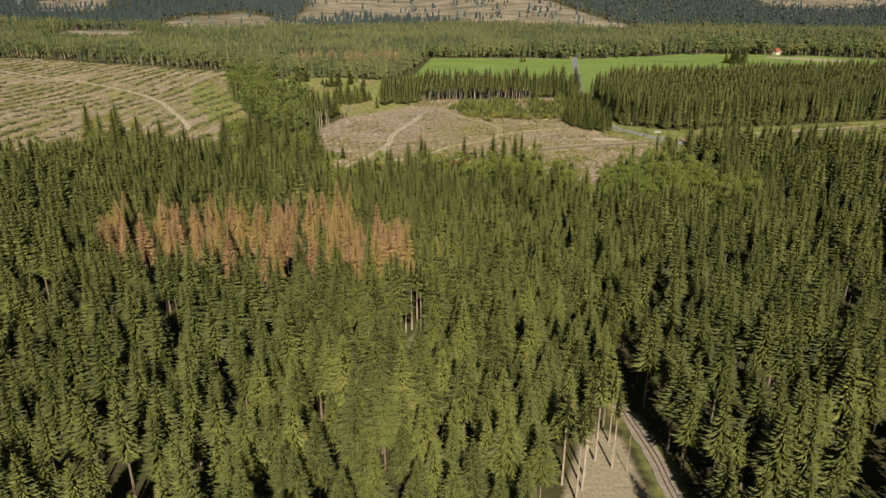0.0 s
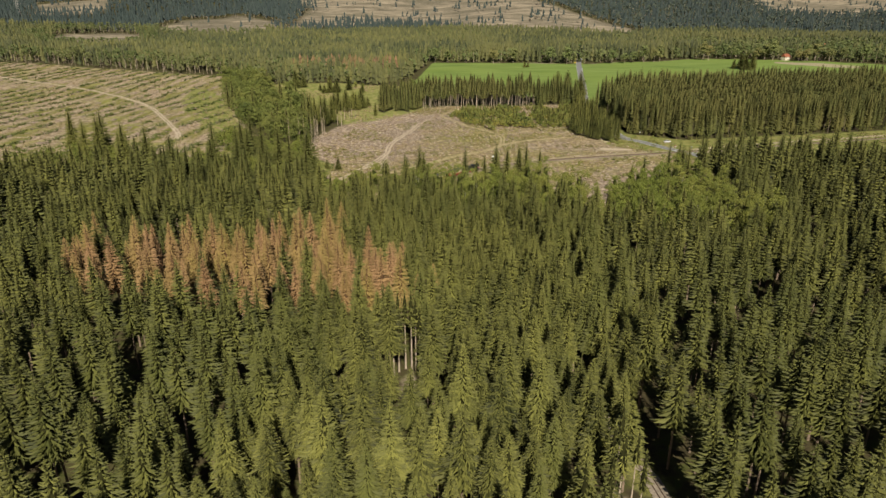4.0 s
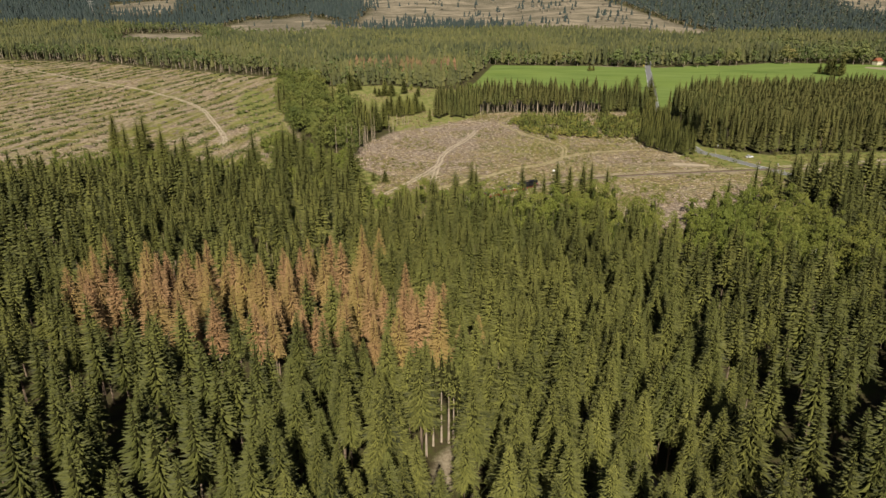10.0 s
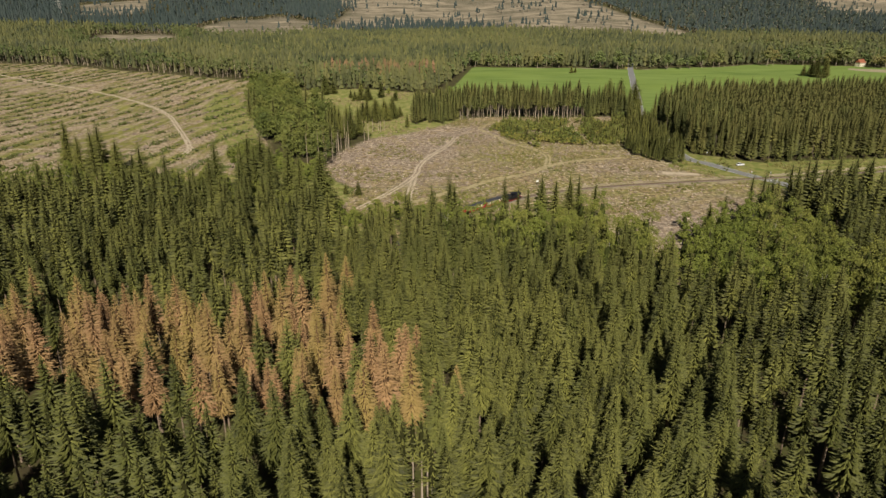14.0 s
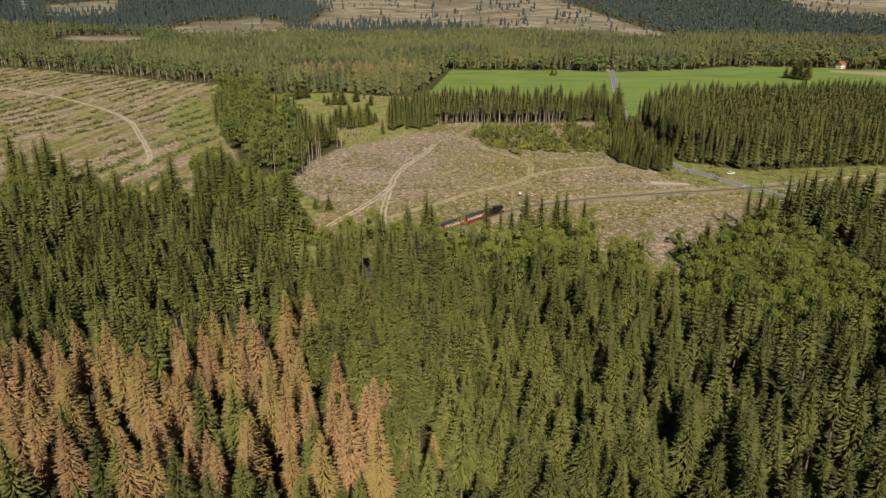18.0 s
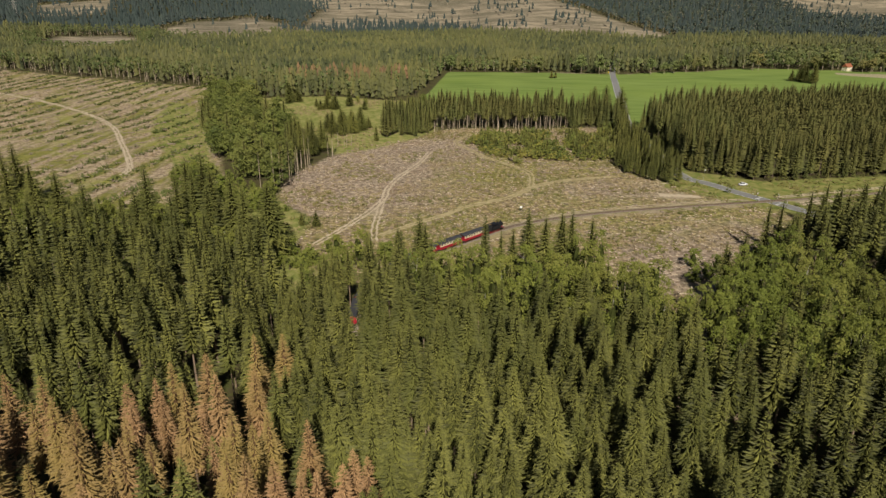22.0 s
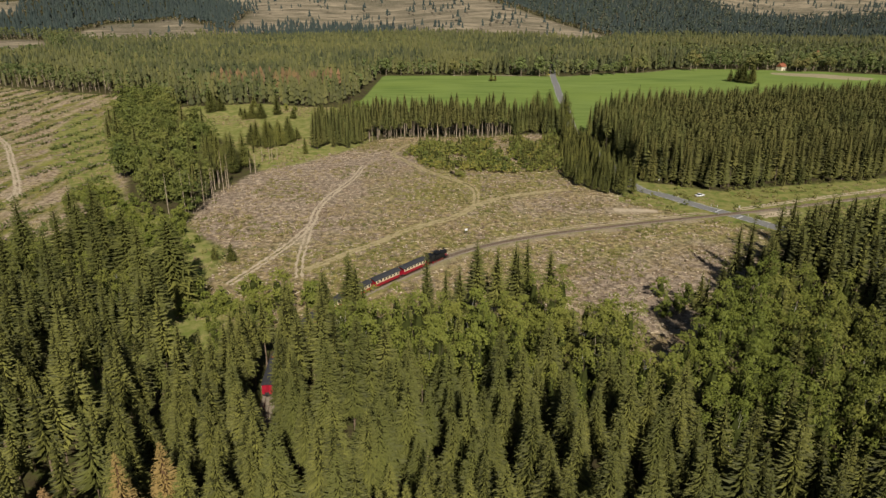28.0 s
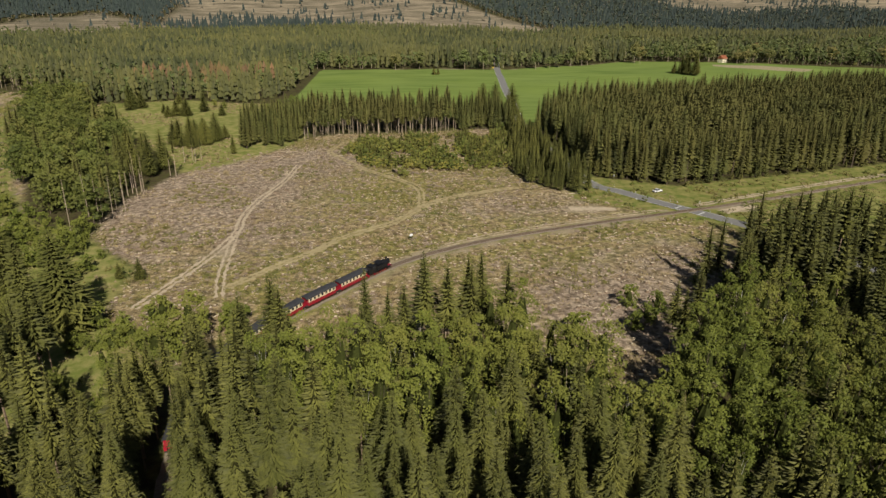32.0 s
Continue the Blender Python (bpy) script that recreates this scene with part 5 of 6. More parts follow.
def litter():
    def free(q):
        return outside(apart(q, (RAIL, 3.2), (ROAD, 4.5), (SKID_ROADS[0], 2.2), (SKID_ROADS[1], 2.0), (SKID_ROADS[2], 2.2), (SKID_ROADS[3], 2.0), ([(83, 405), (101, 403)], 3.2)), VERGE)
    q = free(scatter(CUT, 2.15, 81, 1.1))
    rng = np.random.default_rng(82)
    k = rng.random(len(q))
    stand("grass_tufts", TUFT, clumped(q[k < 0.62], 0.05, 0.52, 3.0), (M_DRY_GRASS,), "dry straw-coloured grass on the felled ground", "grass", 83, 0.5, 1.25)
    stand("weeds", WEED, clumped(q[k > 0.25], 0.045, 0.40, 9.0), (M_WEED,), "green weeds and brambles on the felled ground", "undergrowth", 84, 0.5, 1.3)
    q = free(scatter(CUT, 3.1, 85, 1.1))
    stand("brash", STICKS, clumped(q, 0.04, 0.42, 5.0), (M_GREY_WOOD,), "grey broken branches left after felling", "brash", 86, 0.4, 1.0)
    q = free(scatter(CUT, 3.4, 98, 1.1))
    stand("wood_scraps", CHIPS, q[rng.random(len(q)) < 0.40], (M_CUT_WOOD,), "pale split wood and bark scraps left after felling", "wood scraps", 80, 0.35, 0.9)
    q = free(scatter(CUT, 5.2, 87, 1.0))
    near = q[(q[:, 1] < 372) | (np.hypot(q[:, 0] - 95, q[:, 1] - 350) < 45)][:260]
    meshes = [mesh_from("tree_stump", *x[:2], [M_CUT_WOOD, M_BARK], x[2]) for x in STUMP]
    for k, (x, y) in enumerate(near):
        ob = tagged(new("tree_stump", meshes[k % 6]), "low sawn spruce stump with a pale cut top", "tree stump", "stumps in the clearing")
        ob.matrix_basis = pose(x, y, float(land(x, y)), 0, 0, 37 * k) @ Matrix.Scale(rng.uniform(0.75, 1.35), 4)
    taken = {tuple(p) for p in near}
    stand("stumps", STUMP, np.array([p for p in q if tuple(p) not in taken]), (M_CUT_WOOD, M_BARK), "pale sawn stumps across the clearing", "tree stumps", 88, 0.7, 1.35)
    # the young growth behind the clearing
    q = clumped(scatter(BRUSH, 2.3, 89, 0.45), 0.05, 0.80, 2.0)
    q = apart(q, ([(51, 545), (50, 505), (52, 488), (54, 466)], 2.6))
    k = rng.random(len(q))
    east = q[:, 0] > 54
    k = np.where(east, np.clip(k + 0.22, 0, 1), k)
    stand("young_growth", BUSH, q[k < 0.46], (M_BRUSH, M_BARK, M_LEAF_SHADE), "yellow-green young broom and birch bushes", "undergrowth", 90, 0.6, 1.5, width=(1.0, 1.5))
    stand("young_growth", BUSH, q[(k >= 0.46) & (k < 0.78)], (M_COPSE, M_BARK, M_LEAF_SHADE), "dark green young birch and willow bushes", "undergrowth", 79, 0.8, 2.0, width=(1.0, 1.5))
    stand("young_growth", COARSE[:3], q[k > 0.80], (M_SPRUCE, M_BARK, M_TWIG_SHADE), "young self-sown spruces among bushes", "undergrowth", 91, 0.12, 0.30, width=(1.2, 1.6))
    q = clumped(scatter(MEADOW, 3.4, 92, 0.5), 0.03, 0.35, 6.0)
    stand("meadow_grass", TUFT, q, (M_DRY_GRASS,), "tall dry grass in the meadow", "grass", 93, 0.8, 1.6)
    # rough grass, weeds and low bushes round the level crossing
    for ring, gap, seed in ((VERGE, 2.6, 101), (EAST_GRASS, 3.2, 102), (WEST_GRASS, 3.0, 103)):
        q = apart(scatter(ring, gap, seed, 0.5), (RAIL, 3.0), (ROAD, 4.2))
        q = q[q[:, 0] < 330]
        k = rng.random(len(q))
        stand("grass_tufts", TUFT, clumped(q[k < 0.5], 0.05, 0.55, 1.0), (M_DRY_GRASS,), "patches of dry grass beside the railway", "grass", seed + 10, 0.5, 1.3)
        stand("weeds", WEED, clumped(q[k >= 0.5], 0.06, 0.45, 5.0), (M_WEED,), "rough green weeds in the grass", "undergrowth", seed + 20, 0.6, 1.6)
        stand("young_growth", BUSH, clumped(q[k > 0.93], 0.04, 0.6, 8.0), (M_COPSE, M_BARK, M_LEAF_SHADE), "low dark green bushes in rough grass", "undergrowth", seed + 30, 0.4, 1.1, width=(1.0, 1.5))
    # windrows of brash with young green on the other clearing
    q = scatter(LEFT_CUT, 3.2, 94, 0.5)
    q = q[(q[:, 0] > -640) & (np.abs(q[:, 0]) < 40 + 0.75 * q[:, 1])]
    q = apart(q, (LEFT_ROAD, 3.5))
    across = (q[:, 0] * 0.992 - q[:, 1] * 0.12 + 3 * np.sin(q[:, 1] * 0.03) + 2.5 * np.sin(q[:, 0] * 0.05 + q[:, 1] * 0.011)) % 16.0
    k = rng.random(len(q))
    row = across < 4.6
    stand("windrows", STICKS[:3], q[row & (k < 0.40)], (M_GREY_WOOD,), "long rows of grey brash", "brash", 95, 0.8, 1.6)
    stand("windrow_growth", WEED, clumped(q[row & (k > 0.20)], 0.025, 0.80, 4.0), (M_GREEN_ROW,), "green bushes along the brash rows", "undergrowth", 96, 1.2, 2.8)
    stand("grass_tufts", TUFT[:3], clumped(q[~row & (k < 0.5)], 0.03, 0.6, 7.0), (M_DRY_GRASS,), "dry grass between the brash rows", "grass", 97, 0.7, 1.5)


litter()


def felled_logs():
    rng = np.random.default_rng(99)
    spots = [(-22, 520, 200, 9), (-30, 515, 190, 11), (-18, 500, 235, 12), (-38, 505, 205, 8), (-12, 496, 60, 8), (86, 372, 20, 6), (92, 366, 150, 5), (40, 352, 100, 5), (75, 340, 30, 6), (60, 330, 70, 7),
             (88, 334, 160, 5), (-74, 450, 40, 8), (-80, 440, 60, 9), (-60, 485, 30, 9), (-76, 470, 45, 10), (-56, 400, 15, 6), (10, 430, 80, 5), (52, 440, 10, 5), (-88, 398, 75, 9)]
    for x, y, turn, ln in spots:
        v, f, s = [], [], []
        stem(v, f, s, ln, rng.uniform(0.16, 0.26), 7)
        ob = tagged(new("log", mesh_from("log", v, f, [M_PALE_BARK])), "pale felled spruce log lying on the ground", "log")
        ob.matrix_basis = pose(x, y, float(land(x, y)) + 0.2, 0, 88, turn)


felled_logs()


# ---- the train and small things ----
M_RED = plain("red_coach_paint", (0.30, 0.014, 0.026), 0.45, 0.4, vary=0.2, scale=1.0)
M_BRIGHT_RED = plain("bright_red_paint", (0.38, 0.014, 0.032), 0.45, 0.4, vary=0.15, scale=1.0)
M_CREAM = plain("cream_coach_paint", (0.74, 0.64, 0.42), 0.45, 0.4, vary=0.15, scale=1.0)
M_ROOF = plain("grey_coach_roof", (0.055, 0.055, 0.06), 0.75, 0.3, vary=0.3, scale=0.7)
M_BLACK = plain("sooty_black_metal", (0.018, 0.018, 0.020), 0.5, 0.4, 0.2, vary=0.4, scale=1.0)
M_STEEL = plain("dark_underframe", (0.05, 0.045, 0.042), 0.7, 0.3, vary=0.3)
M_GLASS = plain("dark_window_glass", (0.03, 0.035, 0.04), 0.12, 0.6, vary=0.2)
M_CAR = plain("white_car_paint", (0.80, 0.80, 0.79), 0.3, 0.5, vary=0.06)
M_TYRE = plain("tyre_rubber", (0.02, 0.02, 0.02), 0.85, 0.2)
M_WALL = plain("cream_render", (0.75, 0.66, 0.48), 0.9, 0.2, vary=0.15, scale=0.3)
M_TILE = plain("red_roof_tiles", (0.32, 0.115, 0.06), 0.85, 0.2, vary=0.3, scale=0.5)
M_YELLOW = plain("yellow_sign_paint", (0.80, 0.50, 0.02), 0.5, 0.4, vary=0.1)
M_CONCRETE = plain("weathered_concrete", (0.45, 0.42, 0.36), 0.9, 0.2, vary=0.3)


def box(bm, x, y, z, dx, dy, dz, bevel=0.0):
    r = bmesh.ops.create_cube(bm, size=1, matrix=Matrix.Translation((x, y, z)) @ Matrix.Diagonal((dx, dy, dz, 1)))
    if bevel:
        edges = list({e for p in r["verts"] for e in p.link_edges})
        bmesh.ops.bevel(bm, geom=edges, offset=bevel, segments=2, affect="EDGES", profile=0.5)
    return bm


def drum(bm, x, y, z, r, ln, axis="x", sides=14, r2=None):
    turn = {"x": pose(0, 0, 0, 0, 90), "y": pose(0, 0, 0, 90), "z": Matrix()}[axis]
    bmesh.ops.create_cone(bm, cap_ends=True, segments=sides, radius1=r, radius2=r if r2 is None else r2, depth=ln, matrix=Matrix.Translation((x, y, z)) @ turn)
    return bm


def arch(bm, length, width, rise, z, thick=0.09, n=10):
    """A vaulted carriage roof."""
    rows = []
    for lift in (0, -thick):
        for end in (-length / 2, length / 2):
            rows.append([bm.verts.new((end, width / 2 * math.cos(math.pi * k / n), z + lift + rise * math.sin(math.pi * k / n) ** 0.7)) for k in range(n + 1)])
    a, b, c, d = rows
    for k in range(n):
        bm.faces.new((a[k], b[k], b[k + 1], a[k + 1]))
        bm.faces.new((c[k], c[k + 1], d[k + 1], d[k]))
        bm.faces.new((a[k], a[k + 1], c[k + 1], c[k]))
        bm.faces.new((b[k], d[k], d[k + 1], b[k + 1]))
    bmesh.ops.recalc_face_normals(bm, faces=bm.faces)
    return bm


def coach():
    root = tagged(new("railway_coach"), "old red and cream railway coach with a grey vaulted roof", "railway coach", "coaches of the train")
    ln, w = 10.2, 2.5
    part("underframe", box(bmesh.new(), 0, 0, 0.72, ln + 1.5, 2.1, 0.28, 0.04), M_STEEL, root)
    body = part("lower_body", box(bmesh.new(), 0, 0, 1.36, ln, w, 1.02, 0.03), M_RED, root, "dark red lower side panels")
    part("upper_body", box(bmesh.new(), 0, 0, 2.40, ln, w - 0.02, 1.06, 0.03), M_CREAM, root, "cream upper side panels")
    part("waist_rail", box(bmesh.new(), 0, 0, 1.885, ln + 0.03, w + 0.05, 0.06), M_CREAM, body)
    part("roof", arch(bmesh.new(), ln + 1.5, w + 0.16, 0.52, 2.92), M_ROOF, root, "dark grey vaulted roof")
    for k in range(3):
        part("roof_vent", drum(bmesh.new(), -3.4 + 3.4 * k, 0, 3.47, 0.14, 0.2, "z", 10), M_ROOF, root)
    for k in range(7):
        for side in (1, -1):
            frame_bm = box(bmesh.new(), -4.32 + 1.44 * k, side * (w / 2 + 0.004), 2.43, 0.92, 0.05, 0.80, 0.012)
            win = part("window", frame_bm, M_CREAM, root)
            part("pane", box(bmesh.new(), -4.32 + 1.44 * k, side * (w / 2 + 0.022), 2.43, 0.74, 0.03, 0.66), M_GLASS, win)
    for end in (1, -1):
        part("end_wall", box(bmesh.new(), end * (ln / 2 + 0.02), 0, 1.9, 0.06, w - 0.1, 2.0), M_BRIGHT_RED, root, "bright red end wall")
        part("end_door", box(bmesh.new(), end * (ln / 2 + 0.06), 0, 1.85, 0.05, 0.7, 1.9, 0.015), M_RED, root)
        part("platform", box(bmesh.new(), end * (ln / 2 + 0.45), 0, 0.90, 0.85, 2.2, 0.10), M_STEEL, root)
        rail_bm = bmesh.new()
        for y in (-1.05, -0.5, 0.5, 1.05):
            box(rail_bm, end * (ln / 2 + 0.84), y, 1.45, 0.05, 0.05, 1.1)
        box(rail_bm, end * (ln / 2 + 0.84), 0, 1.98, 0.05, 2.2, 0.06)
        box(rail_bm, end * (ln / 2 + 0.84), 0.78, 1.45, 0.03, 0.5, 0.8)
        box(rail_bm, end * (ln / 2 + 0.84), -0.78, 1.45, 0.03, 0.5, 0.8)
        part("railing", rail_bm, M_BRIGHT_RED, root, "bright red platform railing")
        part("coupler", box(bmesh.new(), end * (ln / 2 + 0.95), 0, 0.68, 0.4, 0.3, 0.22, 0.03), M_BLACK, root)
        bogie = part("bogie", box(bmesh.new(), end * 3.5, 0, 0.48, 1.9, 1.3, 0.22, 0.03), M_BLACK, root)
        for dx in (-0.65, 0.65):
            for side in (0.5, -0.5):
                part("wheel", drum(bmesh.new(), end * 3.5 + dx, side, 0.35, 0.35, 0.12, "y", 14), M_BLACK, bogie)
    return root


def engine():
    root = tagged(new("steam_locomotive"), "black narrow-gauge steam tank locomotive with red frame and wheels", "locomotive")
    part("main_frame", box(bmesh.new(), 0, 0, 0.86, 10.4, 1.5, 0.34, 0.03), M_RED, root, "red frame")
    boiler = part("boiler", drum(bmesh.new(), 1.5, 0, 2.25, 0.80, 6.6, "x", 18), M_BLACK, root)
    part("smokebox_door", drum(bmesh.new(), 4.88, 0, 2.25, 0.62, 0.18, "x", 18, 0.45), M_BLACK, boiler)
    part("chimney", drum(bmesh.new(), 4.0, 0, 3.35, 0.24, 0.85, "z", 14, 0.30), M_BLACK, root)
    part("steam_dome", drum(bmesh.new(), 2.4, 0, 3.15, 0.40, 0.62, "z", 14, 0.28), M_BLACK, root)
    part("sand_dome", drum(bmesh.new(), 0.9, 0, 3.10, 0.34, 0.5, "z", 14, 0.24), M_BLACK, root)
    for side in (1, -1):
        part("side_tank", box(bmesh.new(), 0.9, side * 1.02, 1.92, 4.6, 0.5, 1.30, 0.05), M_BLACK, root)
        part("running_board", box(bmesh.new(), 1.2, side * 1.1, 1.12, 7.8, 0.42, 0.06), M_BLACK, root)
        part("cylinder", drum(bmesh.new(), 3.7, side * 1.0, 0.72, 0.32, 1.1, "x", 12), M_BLACK, root)
        for k in range(5):
            part("driving_wheel", drum(bmesh.new(), -2.0 + 1.15 * k, side * 0.62, 0.50, 0.50, 0.14, "y", 18), M_RED, root, "red spoked wheel")
        part("connecting_rod", box(bmesh.new(), 0.9, side * 0.78, 0.50, 5.6, 0.06, 0.12), M_RAIL, root)
        for x in (3.9, -4.6):
            part("guide_wheel", drum(bmesh.new(), x, side * 0.6, 0.36, 0.36, 0.12, "y", 14), M_RED, root)
        part("cab_window", box(bmesh.new(), -2.8, side * 1.22, 2.72, 0.9, 0.05, 0.60), M_GLASS, root)
        part("headlamp", drum(bmesh.new(), 5.15, side * 0.7, 1.35, 0.14, 0.16, "x", 12), M_WHITE, root)
    part("cab", box(bmesh.new(), -2.75, 0, 2.15, 2.0, 2.42, 2.1, 0.05), M_BLACK, root)
    part("cab_roof", arch(bmesh.new(), 2.6, 2.6, 0.38, 3.16), M_BLACK, root)
    part("coal_bunker", box(bmesh.new(), -4.4, 0, 1.85, 1.3, 2.3, 1.5, 0.06), M_BLACK, root)
    part("coal", box(bmesh.new(), -4.4, 0, 2.62, 1.0, 1.9, 0.3, 0.12), M_TYRE, root)
    for x in (5.2, -5.2):
        part("buffer_beam", box(bmesh.new(), x, 0, 0.92, 0.14, 2.2, 0.42, 0.02), M_BRIGHT_RED, root)
    return root


def train():
    line = curve_through(RAIL, 0.5)
    s = np.arange(len(line)) * 0.5
    nose = s[np.argmin(np.hypot(line[:, 0] - 10.5, line[:, 1] - 353.5))]

    def spot(q):
        return np.array((np.interp(q, s, line[:, 0]), np.interp(q, s, line[:, 1])))

    def on_rail(q, half):
        a, b = spot(q - half), spot(q + half)
        c, d = (a + b) / 2, b - a
        return pose(c[0], c[1], 0.46, 0, 0, math.degrees(math.atan2(d[1], d[0])))
    engine().matrix_basis = on_rail(nose - 5.3, 3.4)
    first = coach()
    at = nose - 10.8 - 6.3
    first.matrix_basis = on_rail(at, 3.5)
    for k in range(1, 7):
        copy_thing(first, on_rail(at - 12.5 * k, 3.5))


train()


def parked_car(x, y, turn):
    root = tagged(new("car"), "small white car parked on the grass beside the road", "car")
    bm = box(bmesh.new(), 0, 0, 0.62, 4.1, 1.7, 0.62, 0.14)
    part("body", bm, M_CAR, root)
    bm = bmesh.new()
    r = bmesh.ops.create_cube(bm, size=1, matrix=Matrix.Translation((-0.25, 0, 1.16)) @ Matrix.Diagonal((2.3, 1.5, 0.56, 1)))
    for p in r["verts"]:
        if p.co.z > 1.2:
            p.co.x = -0.25 + (p.co.x + 0.25) * 0.66
            p.co.y *= 0.84
    bmesh.ops.bevel(bm, geom=bm.edges[:], offset=0.07, segments=2, affect="EDGES", profile=0.5)
    part("cabin", bm, M_GLASS, root, "dark tinted windows")
    part("roof", box(bmesh.new(), -0.25, 0, 1.455, 1.35, 1.14, 0.05, 0.02), M_CAR, root)
    for dx in (1.25, -1.25):
        for side in (0.78, -0.78):
            wheel = part("wheel", drum(bmesh.new(), dx, side, 0.31, 0.31, 0.2, "y", 16), M_TYRE, root)
            part("rim", drum(bmesh.new(), dx, side * 1.10, 0.31, 0.18, 0.06, "y", 12), M_STEEL, wheel)
    for side in (0.6, -0.6):
        part("headlight", box(bmesh.new(), 2.03, side, 0.72, 0.06, 0.34, 0.16, 0.02), M_WHITE, root)
        part("tail_light", box(bmesh.new(), -2.03, side, 0.76, 0.06, 0.26, 0.18, 0.02), M_BRIGHT_RED, root)
    for x2 in (2.06, -2.06):
        part("bumper", box(bmesh.new(), x2, 0, 0.42, 0.10, 1.6, 0.2, 0.04), M_STEEL, root)
    root.matrix_basis = pose(x, y, float(land(x, y)) + 0.02, 0, 0, turn)


parked_car(127.2, 424.4, 20)


def marker_post():
    root = tagged(new("marker_post"), "white roadside marker post with a black band", "marker post", "marker posts along the road")
    part("post", box(bmesh.new(), 0, 0, 0.5, 0.12, 0.12, 1.1, 0.02), M_WHITE, root)
    part("band", box(bmesh.new(), 0, 0, 0.82, 0.125, 0.125, 0.2), M_BLACK, root, "black band")
    return root


def saltire(x, y, turn):
    root = tagged(new("crossing_sign"), "red and white crossed boards on a post at the level crossing", "road sign", "level crossing signs")
    part("post", drum(bmesh.new(), 0, 0, 1.2, 0.05, 2.6, "z", 10), M_STEEL, root)
    for a in (45, -45):
        bm = bmesh.new()
        box(bm, 0, 0, 0, 0.04, 1.2, 0.18)
        arm = part("board", bm, M_WHITE, root)
        arm.matrix_basis = pose(0.07 + 0.03 * (a > 0), 0, 2.35, a)
        for end in (0.48, -0.48):
            part("board_tip", box(bmesh.new(), 0.005, end, 0, 0.045, 0.24, 0.185), M_BRIGHT_RED, arm)
    root.matrix_basis = pose(x, y, float(land(x, y)), 0, 0, turn)


first = marker_post()
first.matrix_basis = pose(111.5, 433, 0)
for x, y, in ((106, 427), (117, 423), (114, 414.5), (126.5, 410), (125, 399), (136, 396), (136.5, 381), (143, 383), (99.6, 452), (107, 470)):
    copy_thing(first, pose(x, y, float(land(x, y)), 0, 0, 30))
saltire(125.5, 402.5, -60)
saltire(134.5, 401.5, 120)
for k, (x, y, turn) in enumerate(((126.4, 402.8, -55), (131.6, 394.2, -55))):
    v = [(-2.4, -0.25, 0.19), (2.4, -0.25, 0.19), (2.4, 0.25, 0.19), (-2.4, 0.25, 0.19)]
    ob = tagged(new("stop_line", mesh_from("stop_line", v, [(0, 1, 2, 3)], [M_WHITE])), "white line across the road before the rails", "road marking", kind="structure")
    ob.matrix_basis = pose(x, y, 0, 0, 0, turn + 90)


def board_sign(x, y, turn, mt, words, tall=2.2):
    root = tagged(new("sign_board"), words, "sign")
    for side in (0.4, -0.4):
        part("post", drum(bmesh.new(), 0, side, tall / 2, 0.04, tall, "z", 8), M_STEEL, root)
    part("board", box(bmesh.new(), 0.05, 0, tall - 0.35, 0.05, 1.1, 0.8, 0.01), mt, root)
    root.matrix_basis = pose(x, y, float(land(x, y)), 0, 0, turn)


board_sign(19, 377.5, -70, M_WHITE, "small white board beside the railway track")
board_sign(136, 835, -95, M_YELLOW, "yellow place-name board beside the road", 3.0)
board_sign(116, 446, -40, M_WHITE, "small white notice board by the forest edge")


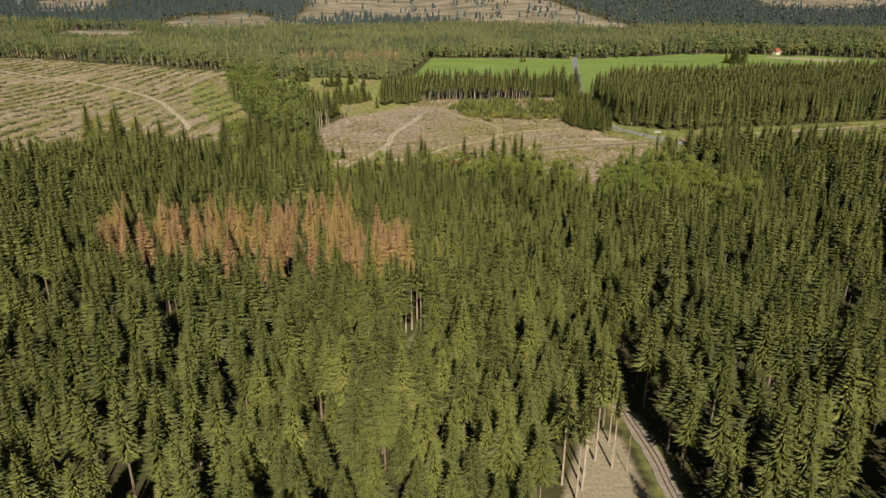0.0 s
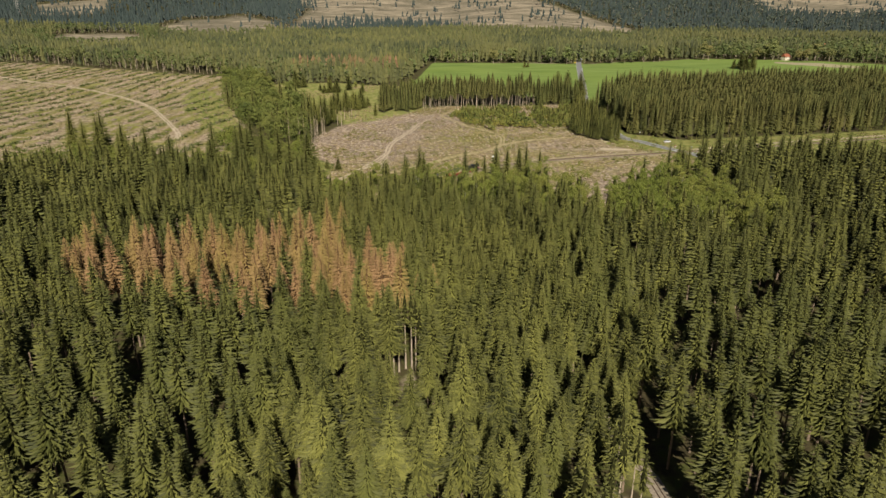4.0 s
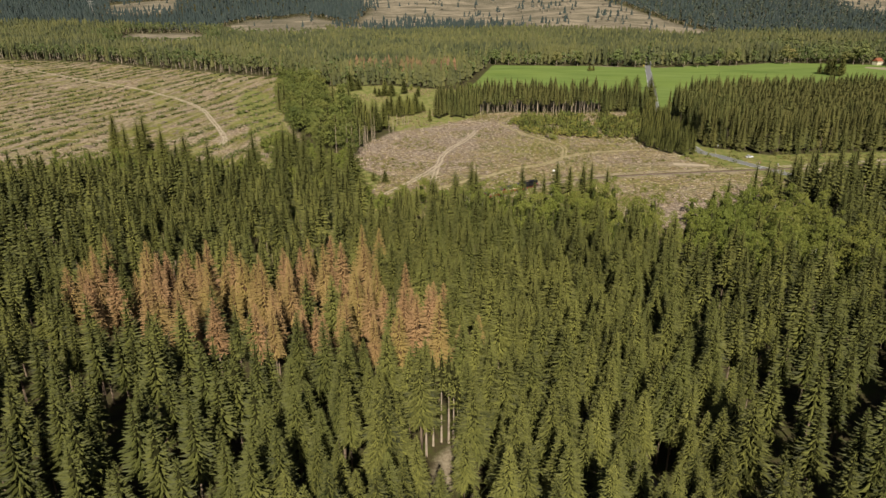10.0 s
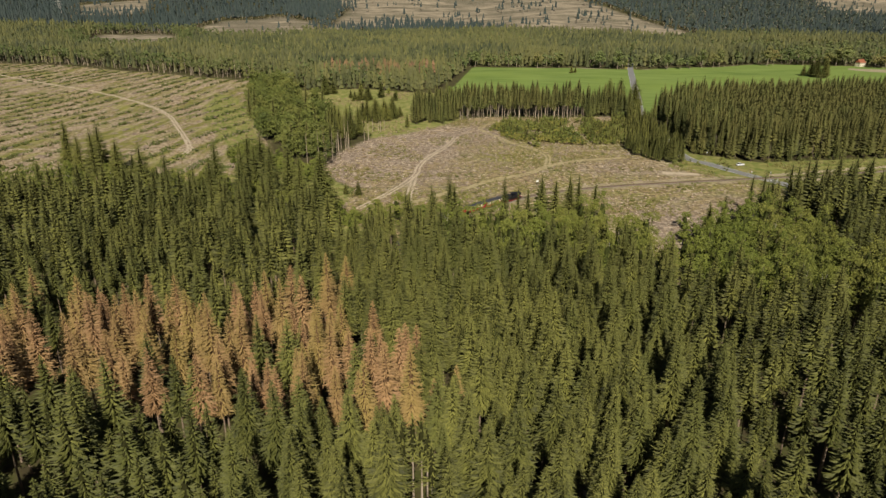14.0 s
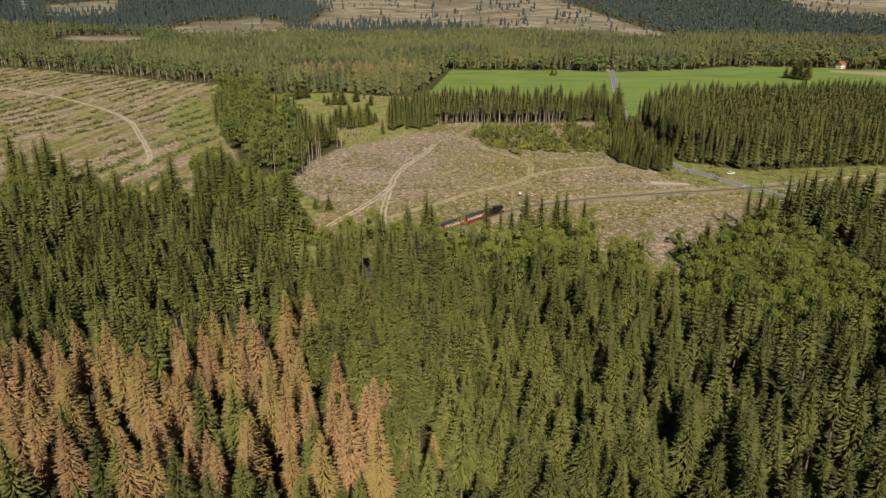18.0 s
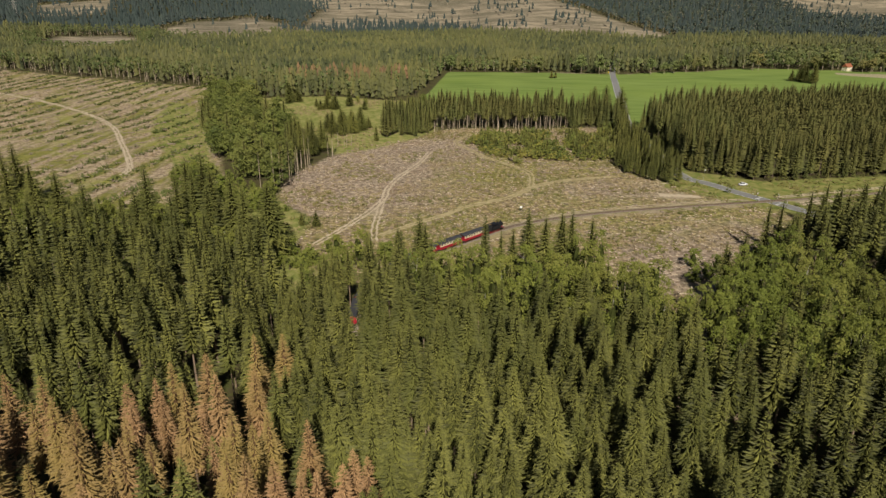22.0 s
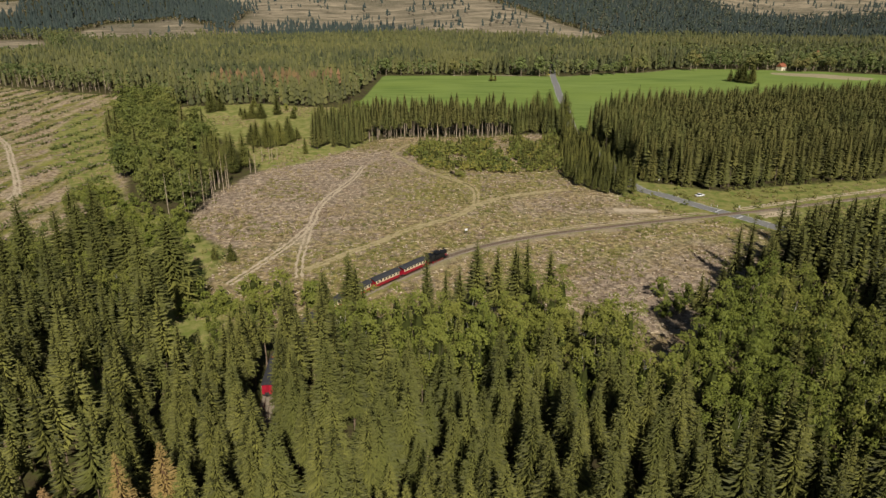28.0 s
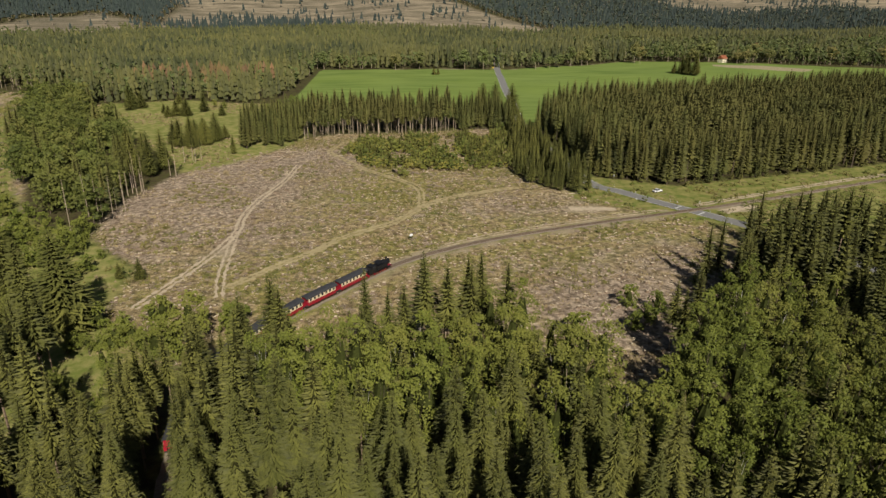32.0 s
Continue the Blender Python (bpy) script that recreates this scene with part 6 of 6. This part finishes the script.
def house(x, y, turn, size=1.0, words="cream house with a red tiled gable roof"):
    root = tagged(new("house"), words, "house")
    w, d, h = 11.0, 9.0, 6.2
    wall = part("wall", box(bmesh.new(), 0, 0, h / 2, w, d, h), M_WALL, root)
    bm = bmesh.new()
    pts = [bm.verts.new(p) for p in ((-w / 2 - 0.5, -d / 2 - 0.6, h - 0.3), (w / 2 + 0.5, -d / 2 - 0.6, h - 0.3), (w / 2 + 0.5, d / 2 + 0.6, h - 0.3), (-w / 2 - 0.5, d / 2 + 0.6, h - 0.3),
                                     (-w / 2 - 0.5, 0, h + 4.6), (w / 2 + 0.5, 0, h + 4.6))]
    for q in ((0, 1, 5, 4), (2, 3, 4, 5), (0, 4, 3), (1, 2, 5), (3, 2, 1, 0)):
        bm.faces.new([pts[i] for i in q])
    roof = part("roof", bm, M_TILE, root, "red tiled gable roof")
    part("chimney", box(bmesh.new(), 2, 0.8, h + 4.6, 0.7, 0.7, 1.8), M_TILE, roof)
    part("door", box(bmesh.new(), 0, -d / 2 - 0.02, 1.05, 1.1, 0.08, 2.1, 0.02), M_STEEL, root)
    for lv in (1.6, 4.5):
        for k in (-1.5, -0.5, 0.5, 1.5):
            if lv < 2 and abs(k) < 1:
                continue
            win = part("window", box(bmesh.new(), k * 2.5, -d / 2 - 0.01, lv, 1.3, 0.08, 1.5, 0.02), M_WHITE, root)
            part("pane", box(bmesh.new(), k * 2.5, -d / 2 - 0.05, lv, 1.05, 0.04, 1.25), M_GLASS, win)
        for k in (-1, 1):
            win = part("window", box(bmesh.new(), -w / 2 - 0.01, k * 2.2, lv, 0.08, 1.3, 1.5, 0.02), M_WHITE, root)
            part("pane", box(bmesh.new(), -w / 2 - 0.05, k * 2.2, lv, 0.04, 1.05, 1.25), M_GLASS, win)
    root.matrix_basis = pose(x, y, float(land(x, y)) - 0.1, 0, 0, turn) @ Matrix.Scale(size, 4)


house(404, 885, 25, 0.72)
house(516, 1003, -20, 1.2, "cream house half hidden among trees with a red roof")
house(690, 1227, 10, 1.3, "village house with red roof among trees")
house(829, 1200, 40, 1.3, "village house with red roof among trees")


def pylon(x, y, size):
    root = tagged(new("power_pylon"), "grey lattice power pylon above the forest", "pylon")
    for sx in (1, -1):
        for sy in (1, -1):
            leg_bm = bmesh.new()
            a, b = Vector((sx * 2.5, sy * 2.5, 0)), Vector((sx * 0.4, sy * 0.4, 30))
            n = (b - a)
            bmesh.ops.create_cone(leg_bm, cap_ends=True, segments=5, radius1=0.2, radius2=0.12, depth=n.length, matrix=Matrix.Translation((a + b) / 2) @ n.to_track_quat("Z", "Y").to_matrix().to_4x4())
            part("leg", leg_bm, M_CONCRETE, root)
    for z in (21, 25, 29):
        part("cross_arm", box(bmesh.new(), 0, 0, z, 11 - (z - 21) * 0.5, 0.3, 0.3), M_CONCRETE, root)
    for z in (5, 10, 15, 20):
        q = 5.0 * (1 - z / 36)
        part("brace", box(bmesh.new(), 0, 0, z, q, q, 0.14), M_CONCRETE, root)
    root.matrix_basis = pose(x, y, float(land(x, y)), 0, 0, 20) @ Matrix.Scale(size, 4)


pylon(-905, 1440, 1.3)
